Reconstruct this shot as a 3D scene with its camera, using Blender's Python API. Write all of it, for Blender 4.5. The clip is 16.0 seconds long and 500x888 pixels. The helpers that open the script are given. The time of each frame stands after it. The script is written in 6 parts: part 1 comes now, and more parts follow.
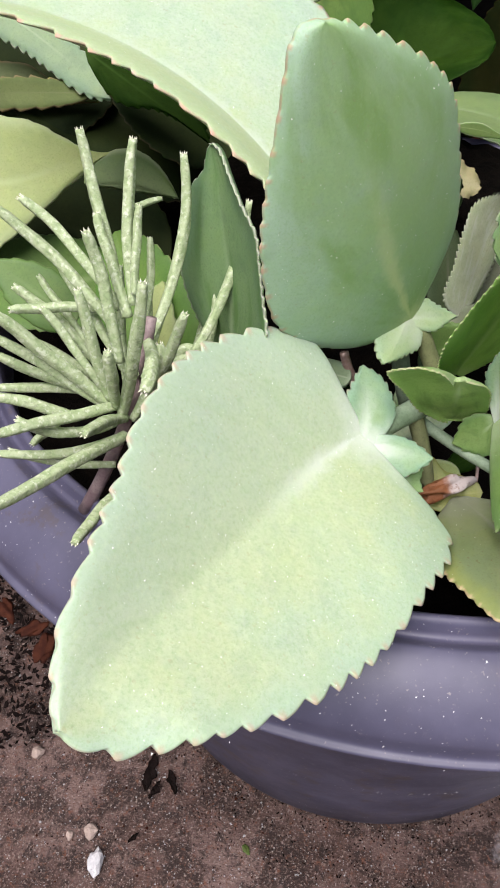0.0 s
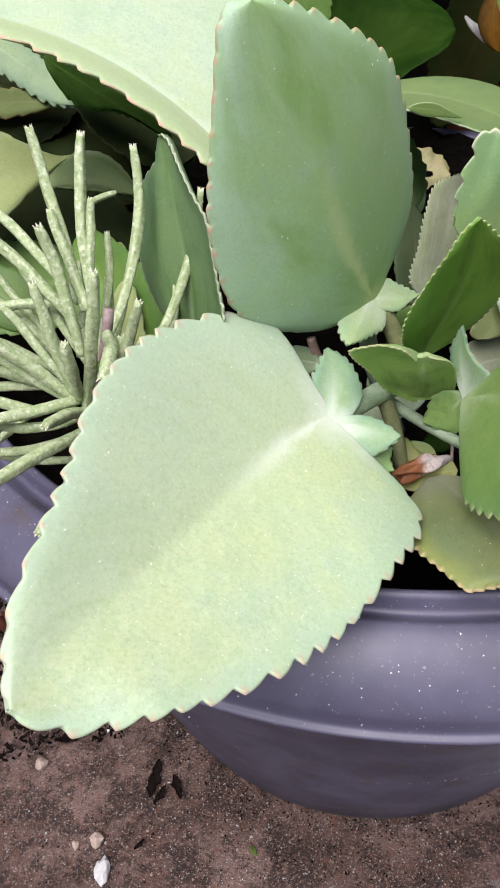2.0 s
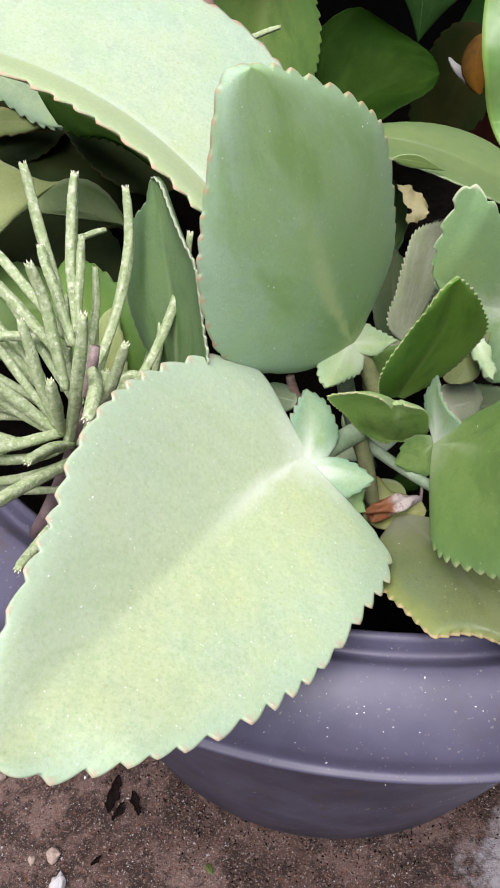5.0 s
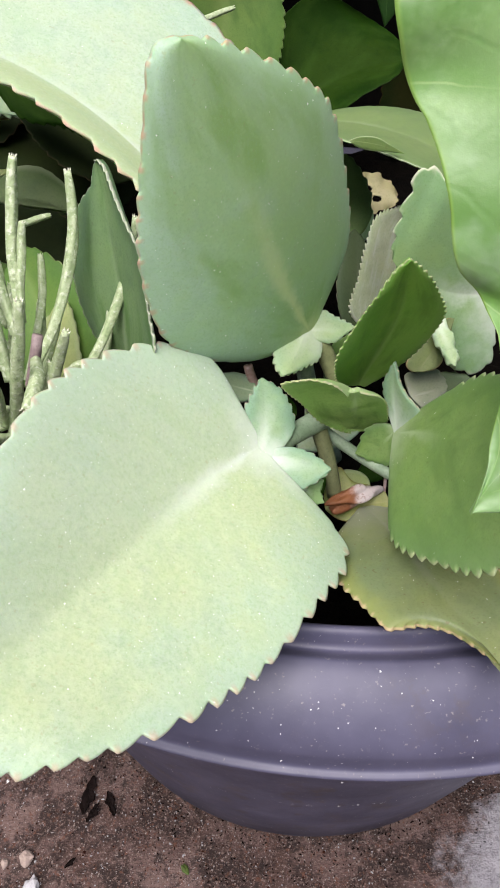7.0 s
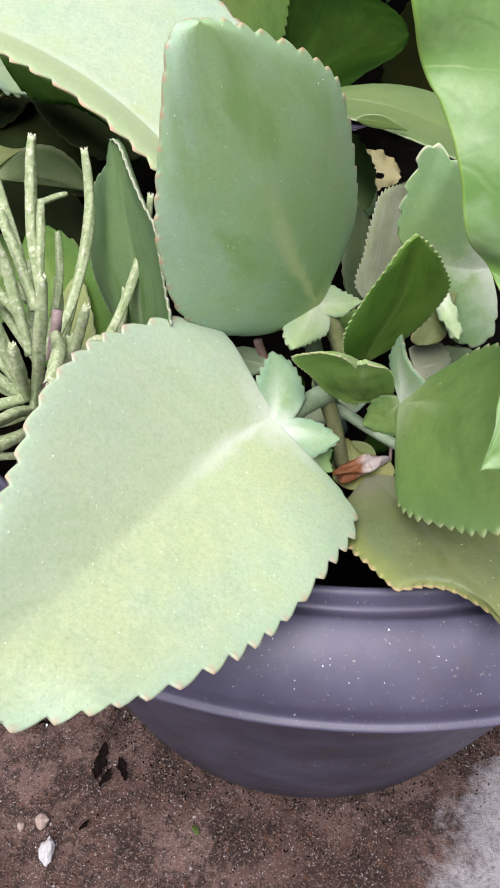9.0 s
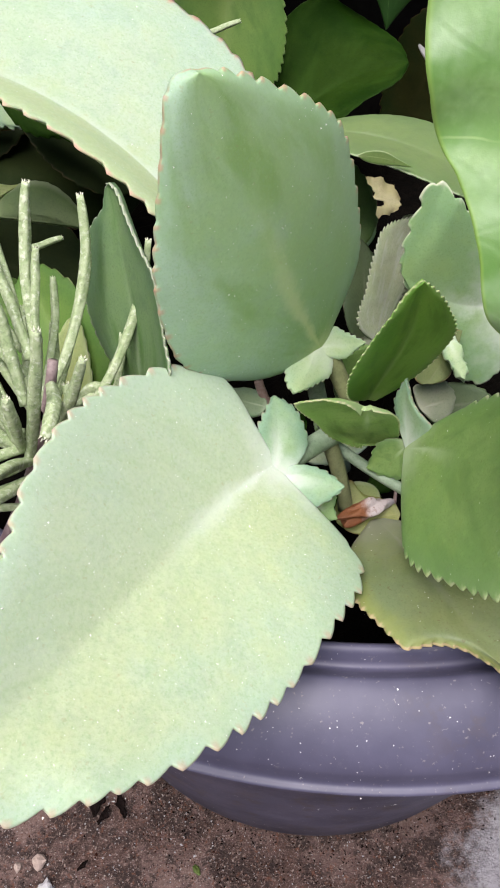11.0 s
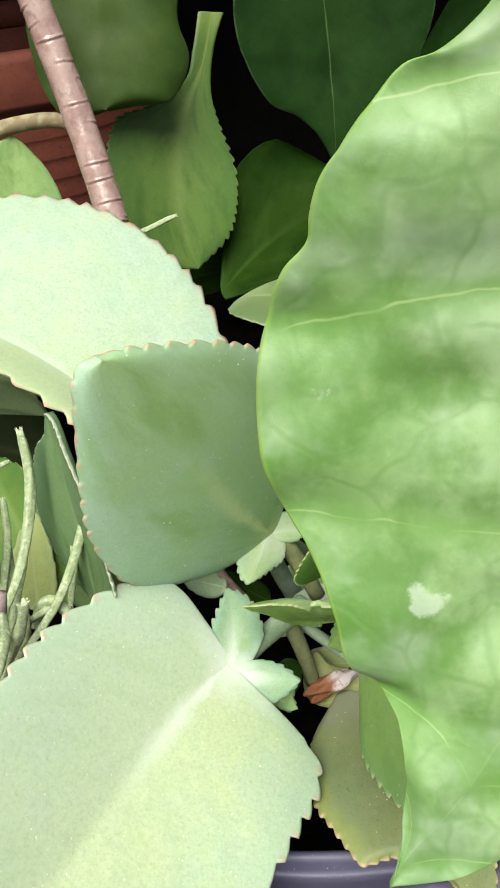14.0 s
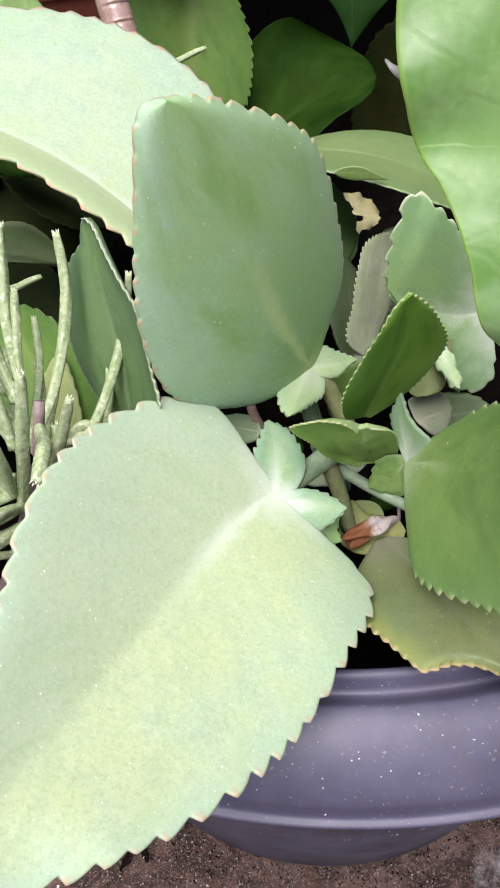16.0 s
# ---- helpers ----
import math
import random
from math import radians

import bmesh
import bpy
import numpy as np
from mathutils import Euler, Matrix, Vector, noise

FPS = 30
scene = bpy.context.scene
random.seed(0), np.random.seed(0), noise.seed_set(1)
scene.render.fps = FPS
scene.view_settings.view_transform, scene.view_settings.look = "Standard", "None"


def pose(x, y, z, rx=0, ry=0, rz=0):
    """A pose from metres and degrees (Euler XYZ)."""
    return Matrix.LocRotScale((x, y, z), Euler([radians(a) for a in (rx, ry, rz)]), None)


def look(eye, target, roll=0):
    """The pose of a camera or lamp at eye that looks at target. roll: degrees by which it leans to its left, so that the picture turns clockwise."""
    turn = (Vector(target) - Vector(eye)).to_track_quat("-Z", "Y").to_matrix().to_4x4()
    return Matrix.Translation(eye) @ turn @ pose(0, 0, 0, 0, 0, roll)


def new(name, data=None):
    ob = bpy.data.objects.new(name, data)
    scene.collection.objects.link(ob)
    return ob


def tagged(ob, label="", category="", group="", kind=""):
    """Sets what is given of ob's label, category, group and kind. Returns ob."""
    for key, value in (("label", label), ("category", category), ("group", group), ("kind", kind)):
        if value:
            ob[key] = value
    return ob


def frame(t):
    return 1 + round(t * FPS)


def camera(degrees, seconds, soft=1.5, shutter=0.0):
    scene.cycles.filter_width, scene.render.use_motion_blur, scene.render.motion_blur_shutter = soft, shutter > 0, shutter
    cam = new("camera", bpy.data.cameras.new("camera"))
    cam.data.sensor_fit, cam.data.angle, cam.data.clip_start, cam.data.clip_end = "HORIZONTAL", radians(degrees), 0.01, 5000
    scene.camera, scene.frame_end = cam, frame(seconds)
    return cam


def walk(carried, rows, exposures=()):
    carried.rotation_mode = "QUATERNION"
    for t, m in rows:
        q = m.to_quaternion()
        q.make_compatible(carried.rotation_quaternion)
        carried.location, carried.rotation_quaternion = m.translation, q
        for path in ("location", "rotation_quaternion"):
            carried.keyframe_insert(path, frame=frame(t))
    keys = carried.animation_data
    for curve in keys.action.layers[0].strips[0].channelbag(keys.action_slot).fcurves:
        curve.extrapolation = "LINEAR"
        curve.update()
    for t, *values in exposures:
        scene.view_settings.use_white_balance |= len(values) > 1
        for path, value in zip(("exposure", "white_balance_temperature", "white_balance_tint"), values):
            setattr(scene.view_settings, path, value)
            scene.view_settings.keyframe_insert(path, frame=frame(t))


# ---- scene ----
LENS = 36.9
cam = camera(LENS, 16.0, soft=1.9)
# seconds, eye in metres, turn in degrees
ROWS = [
    (0.0, 0.00853, 0.00519, 0.46424, 48.460, 0.158, 0.257),
    (0.5, 0.01637, 0.00674, 0.46130, 48.960, 0.434, -1.106),
    (1.0, 0.02131, 0.00387, 0.46102, 49.471, 1.373, -1.435),
    (1.5, 0.02228, 0.00160, 0.46084, 49.642, 2.447, -0.863),
    (2.0, 0.02142, -0.00063, 0.45788, 49.348, 2.871, -1.288),
    (2.5, 0.02001, 0.01741, 0.45012, 48.173, 1.581, -2.187),
    (3.0, 0.02162, 0.02165, 0.45519, 48.154, 0.201, -3.286),
    (3.5, 0.01787, 0.01175, 0.46422, 49.318, -0.351, -2.187),
    (6.0, 0.01853, 0.00211, 0.47070, 49.596, -0.586, -1.681),
    (6.5, 0.02241, 0.00316, 0.46495, 48.900, 0.293, -2.417),
    (7.0, 0.03099, 0.00581, 0.46426, 49.405, -0.335, -2.610),
    (7.5, 0.03419, 0.00445, 0.46158, 49.207, 0.980, -1.916),
    (8.0, 0.02929, 0.00382, 0.46334, 49.496, 0.782, -1.688),
    (8.5, 0.02349, -0.00020, 0.46541, 48.886, -0.381, -2.619),
    (9.0, 0.02594, -0.00287, 0.46793, 47.879, -0.171, -2.961),
    (11.5, 0.02497, 0.01860, 0.47646, 48.562, 0.051, -3.665),
    (12.0, 0.03744, 0.02603, 0.48580, 48.424, 1.477, -5.865),
    (12.5, 0.03414, 0.03105, 0.50518, 51.093, 2.593, -8.679),
    (13.0, 0.03334, 0.03490, 0.51001, 52.243, 2.431, -10.186),
    (13.5, 0.04322, 0.03637, 0.51693, 52.015, 3.219, -8.775),
    (14.0, 0.05442, 0.03893, 0.51621, 51.445, 4.346, -4.586),
    (14.5, 0.04995, 0.03430, 0.51287, 53.376, 3.816, -5.251),
    (15.0, 0.03605, 0.03544, 0.48846, 52.691, 2.992, -7.521),
    (15.5, 0.03074, 0.01954, 0.47585, 51.182, 3.523, -7.746),
    (16.0, 0.02560, 0.01663, 0.47071, 50.065, 3.002, -6.376),
]
EXPOSURE = [(0.0, 0.40, 6500, 13), (11.0, 0.40, 6500, 13), (12.0, 0.25, 7000, 0), (12.5, 0.42, 7000, -3), (13.5, 0.46, 6850, -3), (14.0, 0.48, 6800, 3), (14.5, 0.53, 6750, 4), (15.0, 0.57, 7000, 0), (15.5, 0.40, 6600, 6), (16.0, 0.46, 6500, 13)]
walk(cam, [(t, pose(*p)) for t, *p in ROWS], exposures=EXPOSURE)

# ---- light: a bright overcast sky ----
world = bpy.data.worlds.new("sky")
scene.world = world
world.use_nodes = True
wn = world.node_tree.nodes
sky = wn.new("ShaderNodeTexSky")
sky.sky_type = "NISHITA"
sky.sun_disc = False
sky.sun_elevation = radians(62)
sky.sun_rotation = radians(225)
sky.air_density, sky.dust_density = 1.0, 4.0
wn["Background"].inputs[1].default_value = 0.075
world.node_tree.links.new(sky.outputs[0], wn["Background"].inputs[0])
sun = new("sun", bpy.data.lights.new("sun", "SUN"))
sun.data.energy, sun.data.angle, sun.data.color = 4.6, radians(48), (1.0, 0.96, 0.955)
sun.matrix_world = look((-0.16, -0.62, 2.0), (0.05, 0.2, 0.3))


# ---- materials ----
def nodes_of(name):
    m = bpy.data.materials.new(name)
    m.use_nodes = True
    nt = m.node_tree
    b = nt.nodes["Principled BSDF"]

    def nd(kind, **kw):
        n = nt.nodes.new(kind)
        for k, v in kw.items():
            n.inputs[k].default_value = v
        return n

    return m, nt, b, nd


def math_node(nt, op, a, b=None, clamp=False):
    n = nt.nodes.new("ShaderNodeMath")
    n.operation, n.use_clamp = op, clamp
    for i, v in enumerate((a, b)):
        if v is None:
            continue
        if isinstance(v, (int, float)):
            n.inputs[i].default_value = v
        else:
            nt.links.new(v, n.inputs[i])
    return n.outputs[0]


def mix(nt, fac, a, b):
    n = nt.nodes.new("ShaderNodeMix")
    n.data_type = "RGBA"
    for sock, v in ((n.inputs[0], fac), (n.inputs[6], a), (n.inputs[7], b)):
        if isinstance(v, (int, float)):
            sock.default_value = v
        elif isinstance(v, tuple):
            sock.default_value = (*v, 1)
        else:
            nt.links.new(v, sock)
    return n.outputs[2]


def ramp(nt, v, lo, hi):
    n = nt.nodes.new("ShaderNodeMapRange")
    n.interpolation_type = "SMOOTHSTEP"
    nt.links.new(v, n.inputs[0])
    n.inputs[1].default_value, n.inputs[2].default_value = lo, hi
    return n.outputs[0]


def noise_of(nt, scale, detail=4.0, rough=0.55, vec=None):
    n = nt.nodes.new("ShaderNodeTexNoise")
    n.inputs["Scale"].default_value, n.inputs["Detail"].default_value = scale, detail
    n.inputs["Roughness"].default_value = rough
    if vec is None:
        tc = nt.nodes.new("ShaderNodeTexCoord")
        vec = tc.outputs["Object"]
    nt.links.new(vec, n.inputs["Vector"])
    return n.outputs["Fac"]


def bump(nt, b, height, strength, dist):
    n = nt.nodes.new("ShaderNodeBump")
    n.inputs["Strength"].default_value, n.inputs["Distance"].default_value = strength, dist
    nt.links.new(height, n.inputs["Height"])
    nt.links.new(n.outputs[0], b.inputs["Normal"])


def leaf_material(name, col, col2, rib, edge, rough=0.5, edge_from=0.975, glow=0.12, edge_mix=0.7, sss=0.12, rib_width=0.10, rib_end=0.85, crumple=0.0, splashes=(), spec=0.35, even_edge=False, freckle=0.3, streak=None, lop=None, tips=0.0, margin=None, grit=0.0, lines=None):
    """A leaf skin: mottled green, paler midrib toward the base, tinted margin, fine grain."""
    m, nt, b, nd = nodes_of(name)
    uv = nd("ShaderNodeUVMap")
    sep = nd("ShaderNodeSeparateXYZ")
    nt.links.new(uv.outputs[0], sep.inputs[0])
    u = sep.outputs[0]
    s = math_node(nt, "ABSOLUTE", math_node(nt, "SUBTRACT", math_node(nt, "MULTIPLY", sep.outputs[1], 2.0), 1.0))
    blotch = noise_of(nt, 45, 3)
    mott = noise_of(nt, 260, 5, 0.65)
    grain = noise_of(nt, 1400, 3, 0.7)
    patch = noise_of(nt, 120, 4, 0.6)
    lean = math_node(nt, "ADD", math_node(nt, "MULTIPLY", blotch, 0.9), math_node(nt, "MULTIPLY", math_node(nt, "SUBTRACT", 1.0, ramp(nt, s, 0.25, 1.0)), 0.30))
    c = mix(nt, ramp(nt, lean, 0.40, 0.82), col, col2)
    c = mix(nt, math_node(nt, "MULTIPLY", ramp(nt, mott, 0.5, 0.72), 0.24), c, tuple(min(1, v * 1.35 + 0.006) for v in col2))
    c = mix(nt, math_node(nt, "MULTIPLY", ramp(nt, grain, 0.50, 0.68), 0.08 if crumple else 0.42), c, (col[0] * 0.64, col[1] * 0.72, col[2] * 0.50))
    c = mix(nt, math_node(nt, "MULTIPLY", ramp(nt, patch, 0.48, 0.70), 0.24), c, (col2[0] * 1.06, col2[1] * 1.02, col2[2] * 0.76))
    c = mix(nt, math_node(nt, "MULTIPLY", math_node(nt, "SUBTRACT", 1.0, ramp(nt, patch, 0.32, 0.47)), 0.30), c, tuple(v * 0.76 for v in col))
    if lop:
        # one half of the blade has another tone
        c = mix(nt, math_node(nt, "MULTIPLY", ramp(nt, math_node(nt, "ADD", math_node(nt, "SUBTRACT", 1.0, sep.outputs[1]) if lop[1] < 0 else sep.outputs[1], math_node(nt, "MULTIPLY", math_node(nt, "SUBTRACT", patch, 0.5), 0.35)), 0.40, 0.66), abs(lop[1])), c, lop[0])
    if streak:
        # soft darker streaks running outward from the midrib
        lay = nd("ShaderNodeCombineXYZ")
        nt.links.new(math_node(nt, "MULTIPLY", math_node(nt, "SUBTRACT", u, math_node(nt, "MULTIPLY", s, 0.3)), streak[2]), lay.inputs[0])
        nt.links.new(math_node(nt, "MULTIPLY", sep.outputs[1], streak[3]), lay.inputs[1])
        band = noise_of(nt, 1.0, 4, 0.6, lay.outputs[0])
        c = mix(nt, math_node(nt, "MULTIPLY", ramp(nt, band, 0.46, 0.66), streak[1]), c, streak[0])
    dots = ramp(nt, noise_of(nt, 620, 2, 0.5), 0.66, 0.74)
    c = mix(nt, math_node(nt, "MULTIPLY", dots, freckle), c, (col[0] * 0.8, col[1] * 0.55, col[2] * 0.4))
    if grit:
        # waxy grains, pale over greener pores
        pore = noise_of(nt, 760, 3, 0.7)
        c = mix(nt, math_node(nt, "MULTIPLY", ramp(nt, pore, 0.50, 0.66), grit), c, (col[0] * 0.72, col[1] * 0.80, col[2] * 0.58))
        c = mix(nt, math_node(nt, "MULTIPLY", math_node(nt, "SUBTRACT", 1.0, ramp(nt, pore, 0.36, 0.46)), grit * 0.6), c, tuple(min(1, v * 1.22) for v in col2))
    rim_uv = nd("ShaderNodeUVMap")
    rim_uv.uv_map = "Rim"
    rim = nd("ShaderNodeSeparateXYZ")
    nt.links.new(rim_uv.outputs[0], rim.inputs[0])
    if margin:
        c = mix(nt, math_node(nt, "MULTIPLY", ramp(nt, math_node(nt, "ADD", s, math_node(nt, "MULTIPLY", math_node(nt, "SUBTRACT", patch, 0.5), 0.25)), 0.72, 1.0), margin[1]), c, margin[0])
    # midrib stripe fades towards the tip
    near = math_node(nt, "ADD", s, math_node(nt, "MULTIPLY", math_node(nt, "SUBTRACT", patch, 0.5), rib_width * 1.3))
    near = math_node(nt, "ADD", near, math_node(nt, "MULTIPLY", math_node(nt, "SUBTRACT", mott, 0.5), rib_width * 0.9))
    r = math_node(nt, "MULTIPLY", math_node(nt, "SUBTRACT", 1.0, ramp(nt, near, 0.0, rib_width)), math_node(nt, "SUBTRACT", 1.0, ramp(nt, u, 0.05, rib_end)))
    base_glow = math_node(nt, "SUBTRACT", 1.0, ramp(nt, math_node(nt, "ADD", u, math_node(nt, "MULTIPLY", math_node(nt, "SUBTRACT", patch, 0.5), glow * 0.9)), 0.0, glow))
    r = math_node(nt, "MAXIMUM", math_node(nt, "MULTIPLY", r, 0.8), math_node(nt, "MULTIPLY", base_glow, 0.75))
    c = mix(nt, r, c, rib)
    if crumple:
        # a faint net of small veins; sky sheen and hollow shade painted as patches
        cell = nd("ShaderNodeTexVoronoi")
        cell.feature = "DISTANCE_TO_EDGE"
        cell.inputs["Scale"].default_value = 95
        tc = nd("ShaderNodeTexCoord")
        warp = nd("ShaderNodeVectorMath")
        warp.operation = "ADD"
        push = nd("ShaderNodeTexNoise")
        push.inputs["Scale"].default_value = 60
        nt.links.new(tc.outputs["Object"], push.inputs["Vector"])
        small = nd("ShaderNodeVectorMath")
        small.operation = "SCALE"
        small.inputs["Scale"].default_value = 0.012
        nt.links.new(push.outputs["Color"], small.inputs[0])
        nt.links.new(tc.outputs["Object"], warp.inputs[0])
        nt.links.new(small.outputs[0], warp.inputs[1])
        nt.links.new(warp.outputs[0], cell.inputs["Vector"])
        net = math_node(nt, "SUBTRACT", 1.0, ramp(nt, cell.outputs["Distance"], 0.0, 0.10))
        c = mix(nt, math_node(nt, "MULTIPLY", ramp(nt, noise_of(nt, 46, 5, 0.58), 0.44, 0.62), 0.72), c, (0.065, 0.165, 0.022))
        c = mix(nt, math_node(nt, "MULTIPLY", ramp(nt, noise_of(nt, 56, 4, 0.55), 0.44, 0.68), 0.40), c, (0.39, 0.50, 0.36))
        c = mix(nt, math_node(nt, "MULTIPLY", net, 0.34), c, (0.11, 0.225, 0.06))
    if lines:
        # thin pale side veins; trough shade painted greener beside them
        bent = math_node(nt, "ADD", u, math_node(nt, "MULTIPLY", math_node(nt, "SUBTRACT", blotch, 0.5), 0.05))
        inward = math_node(nt, "SUBTRACT", 1.0, s)
        d = None
        for k, lean in lines:
            e = math_node(nt, "ABSOLUTE", math_node(nt, "SUBTRACT", math_node(nt, "ADD", bent, math_node(nt, "MULTIPLY", inward, lean)), k))
            d = e if d is None else math_node(nt, "MINIMUM", d, e)
        beside = math_node(nt, "SUBTRACT", 1.0, ramp(nt, math_node(nt, "ADD", d, math_node(nt, "MULTIPLY", math_node(nt, "SUBTRACT", patch, 0.5), 0.05)), 0.0, 0.035))
        c = mix(nt, math_node(nt, "MULTIPLY", beside, 0.5), c, (0.095, 0.22, 0.035))
        c = mix(nt, math_node(nt, "MULTIPLY", math_node(nt, "MULTIPLY", math_node(nt, "SUBTRACT", 1.0, ramp(nt, d, 0.0004, 0.0024)), ramp(nt, noise_of(nt, 90, 2), 0.35, 0.60)), 0.5), c, (0.32, 0.44, 0.19))
    for place, size in splashes:
        geo = nd("ShaderNodeNewGeometry")
        far = nd("ShaderNodeVectorMath")
        far.operation = "DISTANCE"
        nt.links.new(geo.outputs["Position"], far.inputs[0])
        far.inputs[1].default_value = place
        d = math_node(nt, "ADD", far.outputs["Value"], math_node(nt, "MULTIPLY", math_node(nt, "SUBTRACT", mott, 0.5), size * 2.2))
        c = mix(nt, math_node(nt, "MULTIPLY", math_node(nt, "SUBTRACT", 1.0, ramp(nt, d, size * 0.5, size)), 0.36), c, (0.62, 0.70, 0.60))
    e = math_node(nt, "MULTIPLY", ramp(nt, s, edge_from, 0.995), 1.0 if even_edge else ramp(nt, noise_of(nt, 190, 2), 0.3, 0.6))
    c = mix(nt, math_node(nt, "MULTIPLY", e, edge_mix), c, edge)
    if tips:
        c = mix(nt, math_node(nt, "MULTIPLY", math_node(nt, "MULTIPLY", ramp(nt, rim.outputs[0], 0.45, 0.85), ramp(nt, rim.outputs[1], 0.945, 0.985)), tips), c, edge)
    nt.links.new(c, b.inputs["Base Color"])
    rr = nt.nodes.new("ShaderNodeMapRange")
    nt.links.new(mott, rr.inputs[0])
    rr.inputs[3].default_value, rr.inputs[4].default_value = rough - 0.08, rough + 0.12
    nt.links.new(rr.outputs[0], b.inputs["Roughness"])
    b.inputs["Subsurface Weight"].default_value = sss
    b.inputs["Subsurface Radius"].default_value = (0.5, 1.0, 0.25)
    b.inputs["Subsurface Scale"].default_value = 0.003
    h = math_node(nt, "ADD", math_node(nt, "MULTIPLY", mott, 0.12 if crumple else 0.6), math_node(nt, "MULTIPLY", grain, 0.06 if crumple else 0.5))
    if crumple:
        h = math_node(nt, "ADD", h, math_node(nt, "MULTIPLY", noise_of(nt, 70, 3, 0.5), crumple))
        h = math_node(nt, "SUBTRACT", h, math_node(nt, "MULTIPLY", net, 0.07))
    b.inputs["Specular IOR Level"].default_value = spec
    bump(nt, b, h, 0.32 if crumple else 0.11, 0.0015 if crumple else 0.0012)
    return m


def plain_material(name, col, col2, scale, rough, strength=0.3, dist=0.001, fine=None, spec=0.5, metal=0.0, fleck=0.4, pale=None):
    m, nt, b, nd = nodes_of(name)
    n1, n2 = noise_of(nt, scale, 5, 0.6), noise_of(nt, fine or scale * 7, 4, 0.65)
    c = mix(nt, ramp(nt, n1, 0.33, 0.67), col, col2)
    c = mix(nt, math_node(nt, "MULTIPLY", ramp(nt, n2, 0.5, 0.68), fleck), c, tuple(v * 0.55 for v in col))
    if pale:
        c = mix(nt, math_node(nt, "MULTIPLY", ramp(nt, noise_of(nt, 640, 3, 0.6), 0.54, 0.66), 0.5), c, pale)
    nt.links.new(c, b.inputs["Base Color"])
    rr = nt.nodes.new("ShaderNodeMapRange")
    nt.links.new(n2, rr.inputs[0])
    rr.inputs[3].default_value, rr.inputs[4].default_value = max(0.05, rough - 0.1), min(1, rough + 0.1)
    nt.links.new(rr.outputs[0], b.inputs["Roughness"])
    b.inputs["Specular IOR Level"].default_value = spec
    b.inputs["Metallic"].default_value = metal
    bump(nt, b, math_node(nt, "ADD", n1, math_node(nt, "MULTIPLY", n2, 0.5)), strength, dist)
    return m


PINK = (0.44, 0.25, 0.19)
GLAUCOUS = leaf_material("glaucous leaf", (0.375, 0.482, 0.35), (0.415, 0.49, 0.30), (0.60, 0.66, 0.58), PINK, 0.55, rib_width=0.13, rib_end=0.5, glow=0.17, edge_from=0.99, edge_mix=0.3, tips=0.45, margin=((0.32, 0.46, 0.335), 0.3), grit=0.36, streak=((0.32, 0.42, 0.24), 0.3, 16.0, 2.0), lop=((0.40, 0.492, 0.36), 0.6))
MINT = leaf_material("mint white leaf", (0.335, 0.45, 0.345), (0.365, 0.45, 0.32), (0.50, 0.58, 0.48), (0.46, 0.27, 0.20), 0.52, rib_width=0.05, rib_end=1.0, grit=0.3, streak=((0.28, 0.40, 0.25), 0.35, 6.0, 5.0), edge_from=0.96, edge_mix=0.6, tips=0.8, lop=((0.34, 0.415, 0.20), -0.7))
# below any real leaf green: deep shade is put into this colour
SHADE = leaf_material("leaf blackened for shade", (0.008, 0.016, 0.004), (0.016, 0.024, 0.006), (0.03, 0.04, 0.014), (0.05, 0.04, 0.02), 0.7, spec=0.08)
# green dulled to hold the shade cast by the pale leaf above
PALE_RIM = leaf_material("white rimmed leaf dulled for shade", (0.085, 0.155, 0.078), (0.118, 0.195, 0.082), (0.20, 0.28, 0.15), (0.44, 0.47, 0.36), 0.6, edge_from=0.94, edge_mix=0.7, even_edge=True, streak=((0.055, 0.13, 0.025), 0.75, 1.2, 5.0))
AURICLE = leaf_material("glaucous leaf ear", (0.20, 0.325, 0.215), (0.24, 0.35, 0.205), (0.60, 0.66, 0.58), PINK, 0.55, rib_width=0.45, rib_end=0.9, glow=0.5, edge_from=0.98, edge_mix=0.3, tips=0.4, freckle=0.05)
AURICLE_PALE = leaf_material("pale leaf ear", (0.27, 0.385, 0.23), (0.31, 0.41, 0.22), (0.56, 0.62, 0.50), PINK, 0.55, rib_width=0.6, rib_end=0.8, glow=0.6, edge_from=0.985, edge_mix=0.2, tips=0.2, freckle=0.0)
DULL = leaf_material("dull grey green leaf", (0.18, 0.27, 0.17), (0.23, 0.32, 0.18), (0.40, 0.48, 0.32), (0.50, 0.50, 0.38), 0.6)
BLUE_GREEN = leaf_material("blue green leaf", (0.325, 0.47, 0.335), (0.28, 0.43, 0.215), (0.53, 0.61, 0.30), (0.44, 0.22, 0.15), 0.5, edge_from=0.985, edge_mix=0.5, tips=0.5, margin=((0.32, 0.47, 0.34), 0.3), rib_width=0.13, rib_end=0.75, glow=0.15, grit=0.25, streak=((0.165, 0.30, 0.075), 0.6, 3.0, 2.6), lop=((0.245, 0.39, 0.15), 0.55))
PALE_FOOT = leaf_material("dull leaf with pale foot", (0.165, 0.285, 0.13), (0.20, 0.315, 0.125), (0.56, 0.62, 0.52), (0.50, 0.50, 0.38), 0.58, glow=0.42, rib_width=0.30, rib_end=0.7, tips=0.3, freckle=0.1)
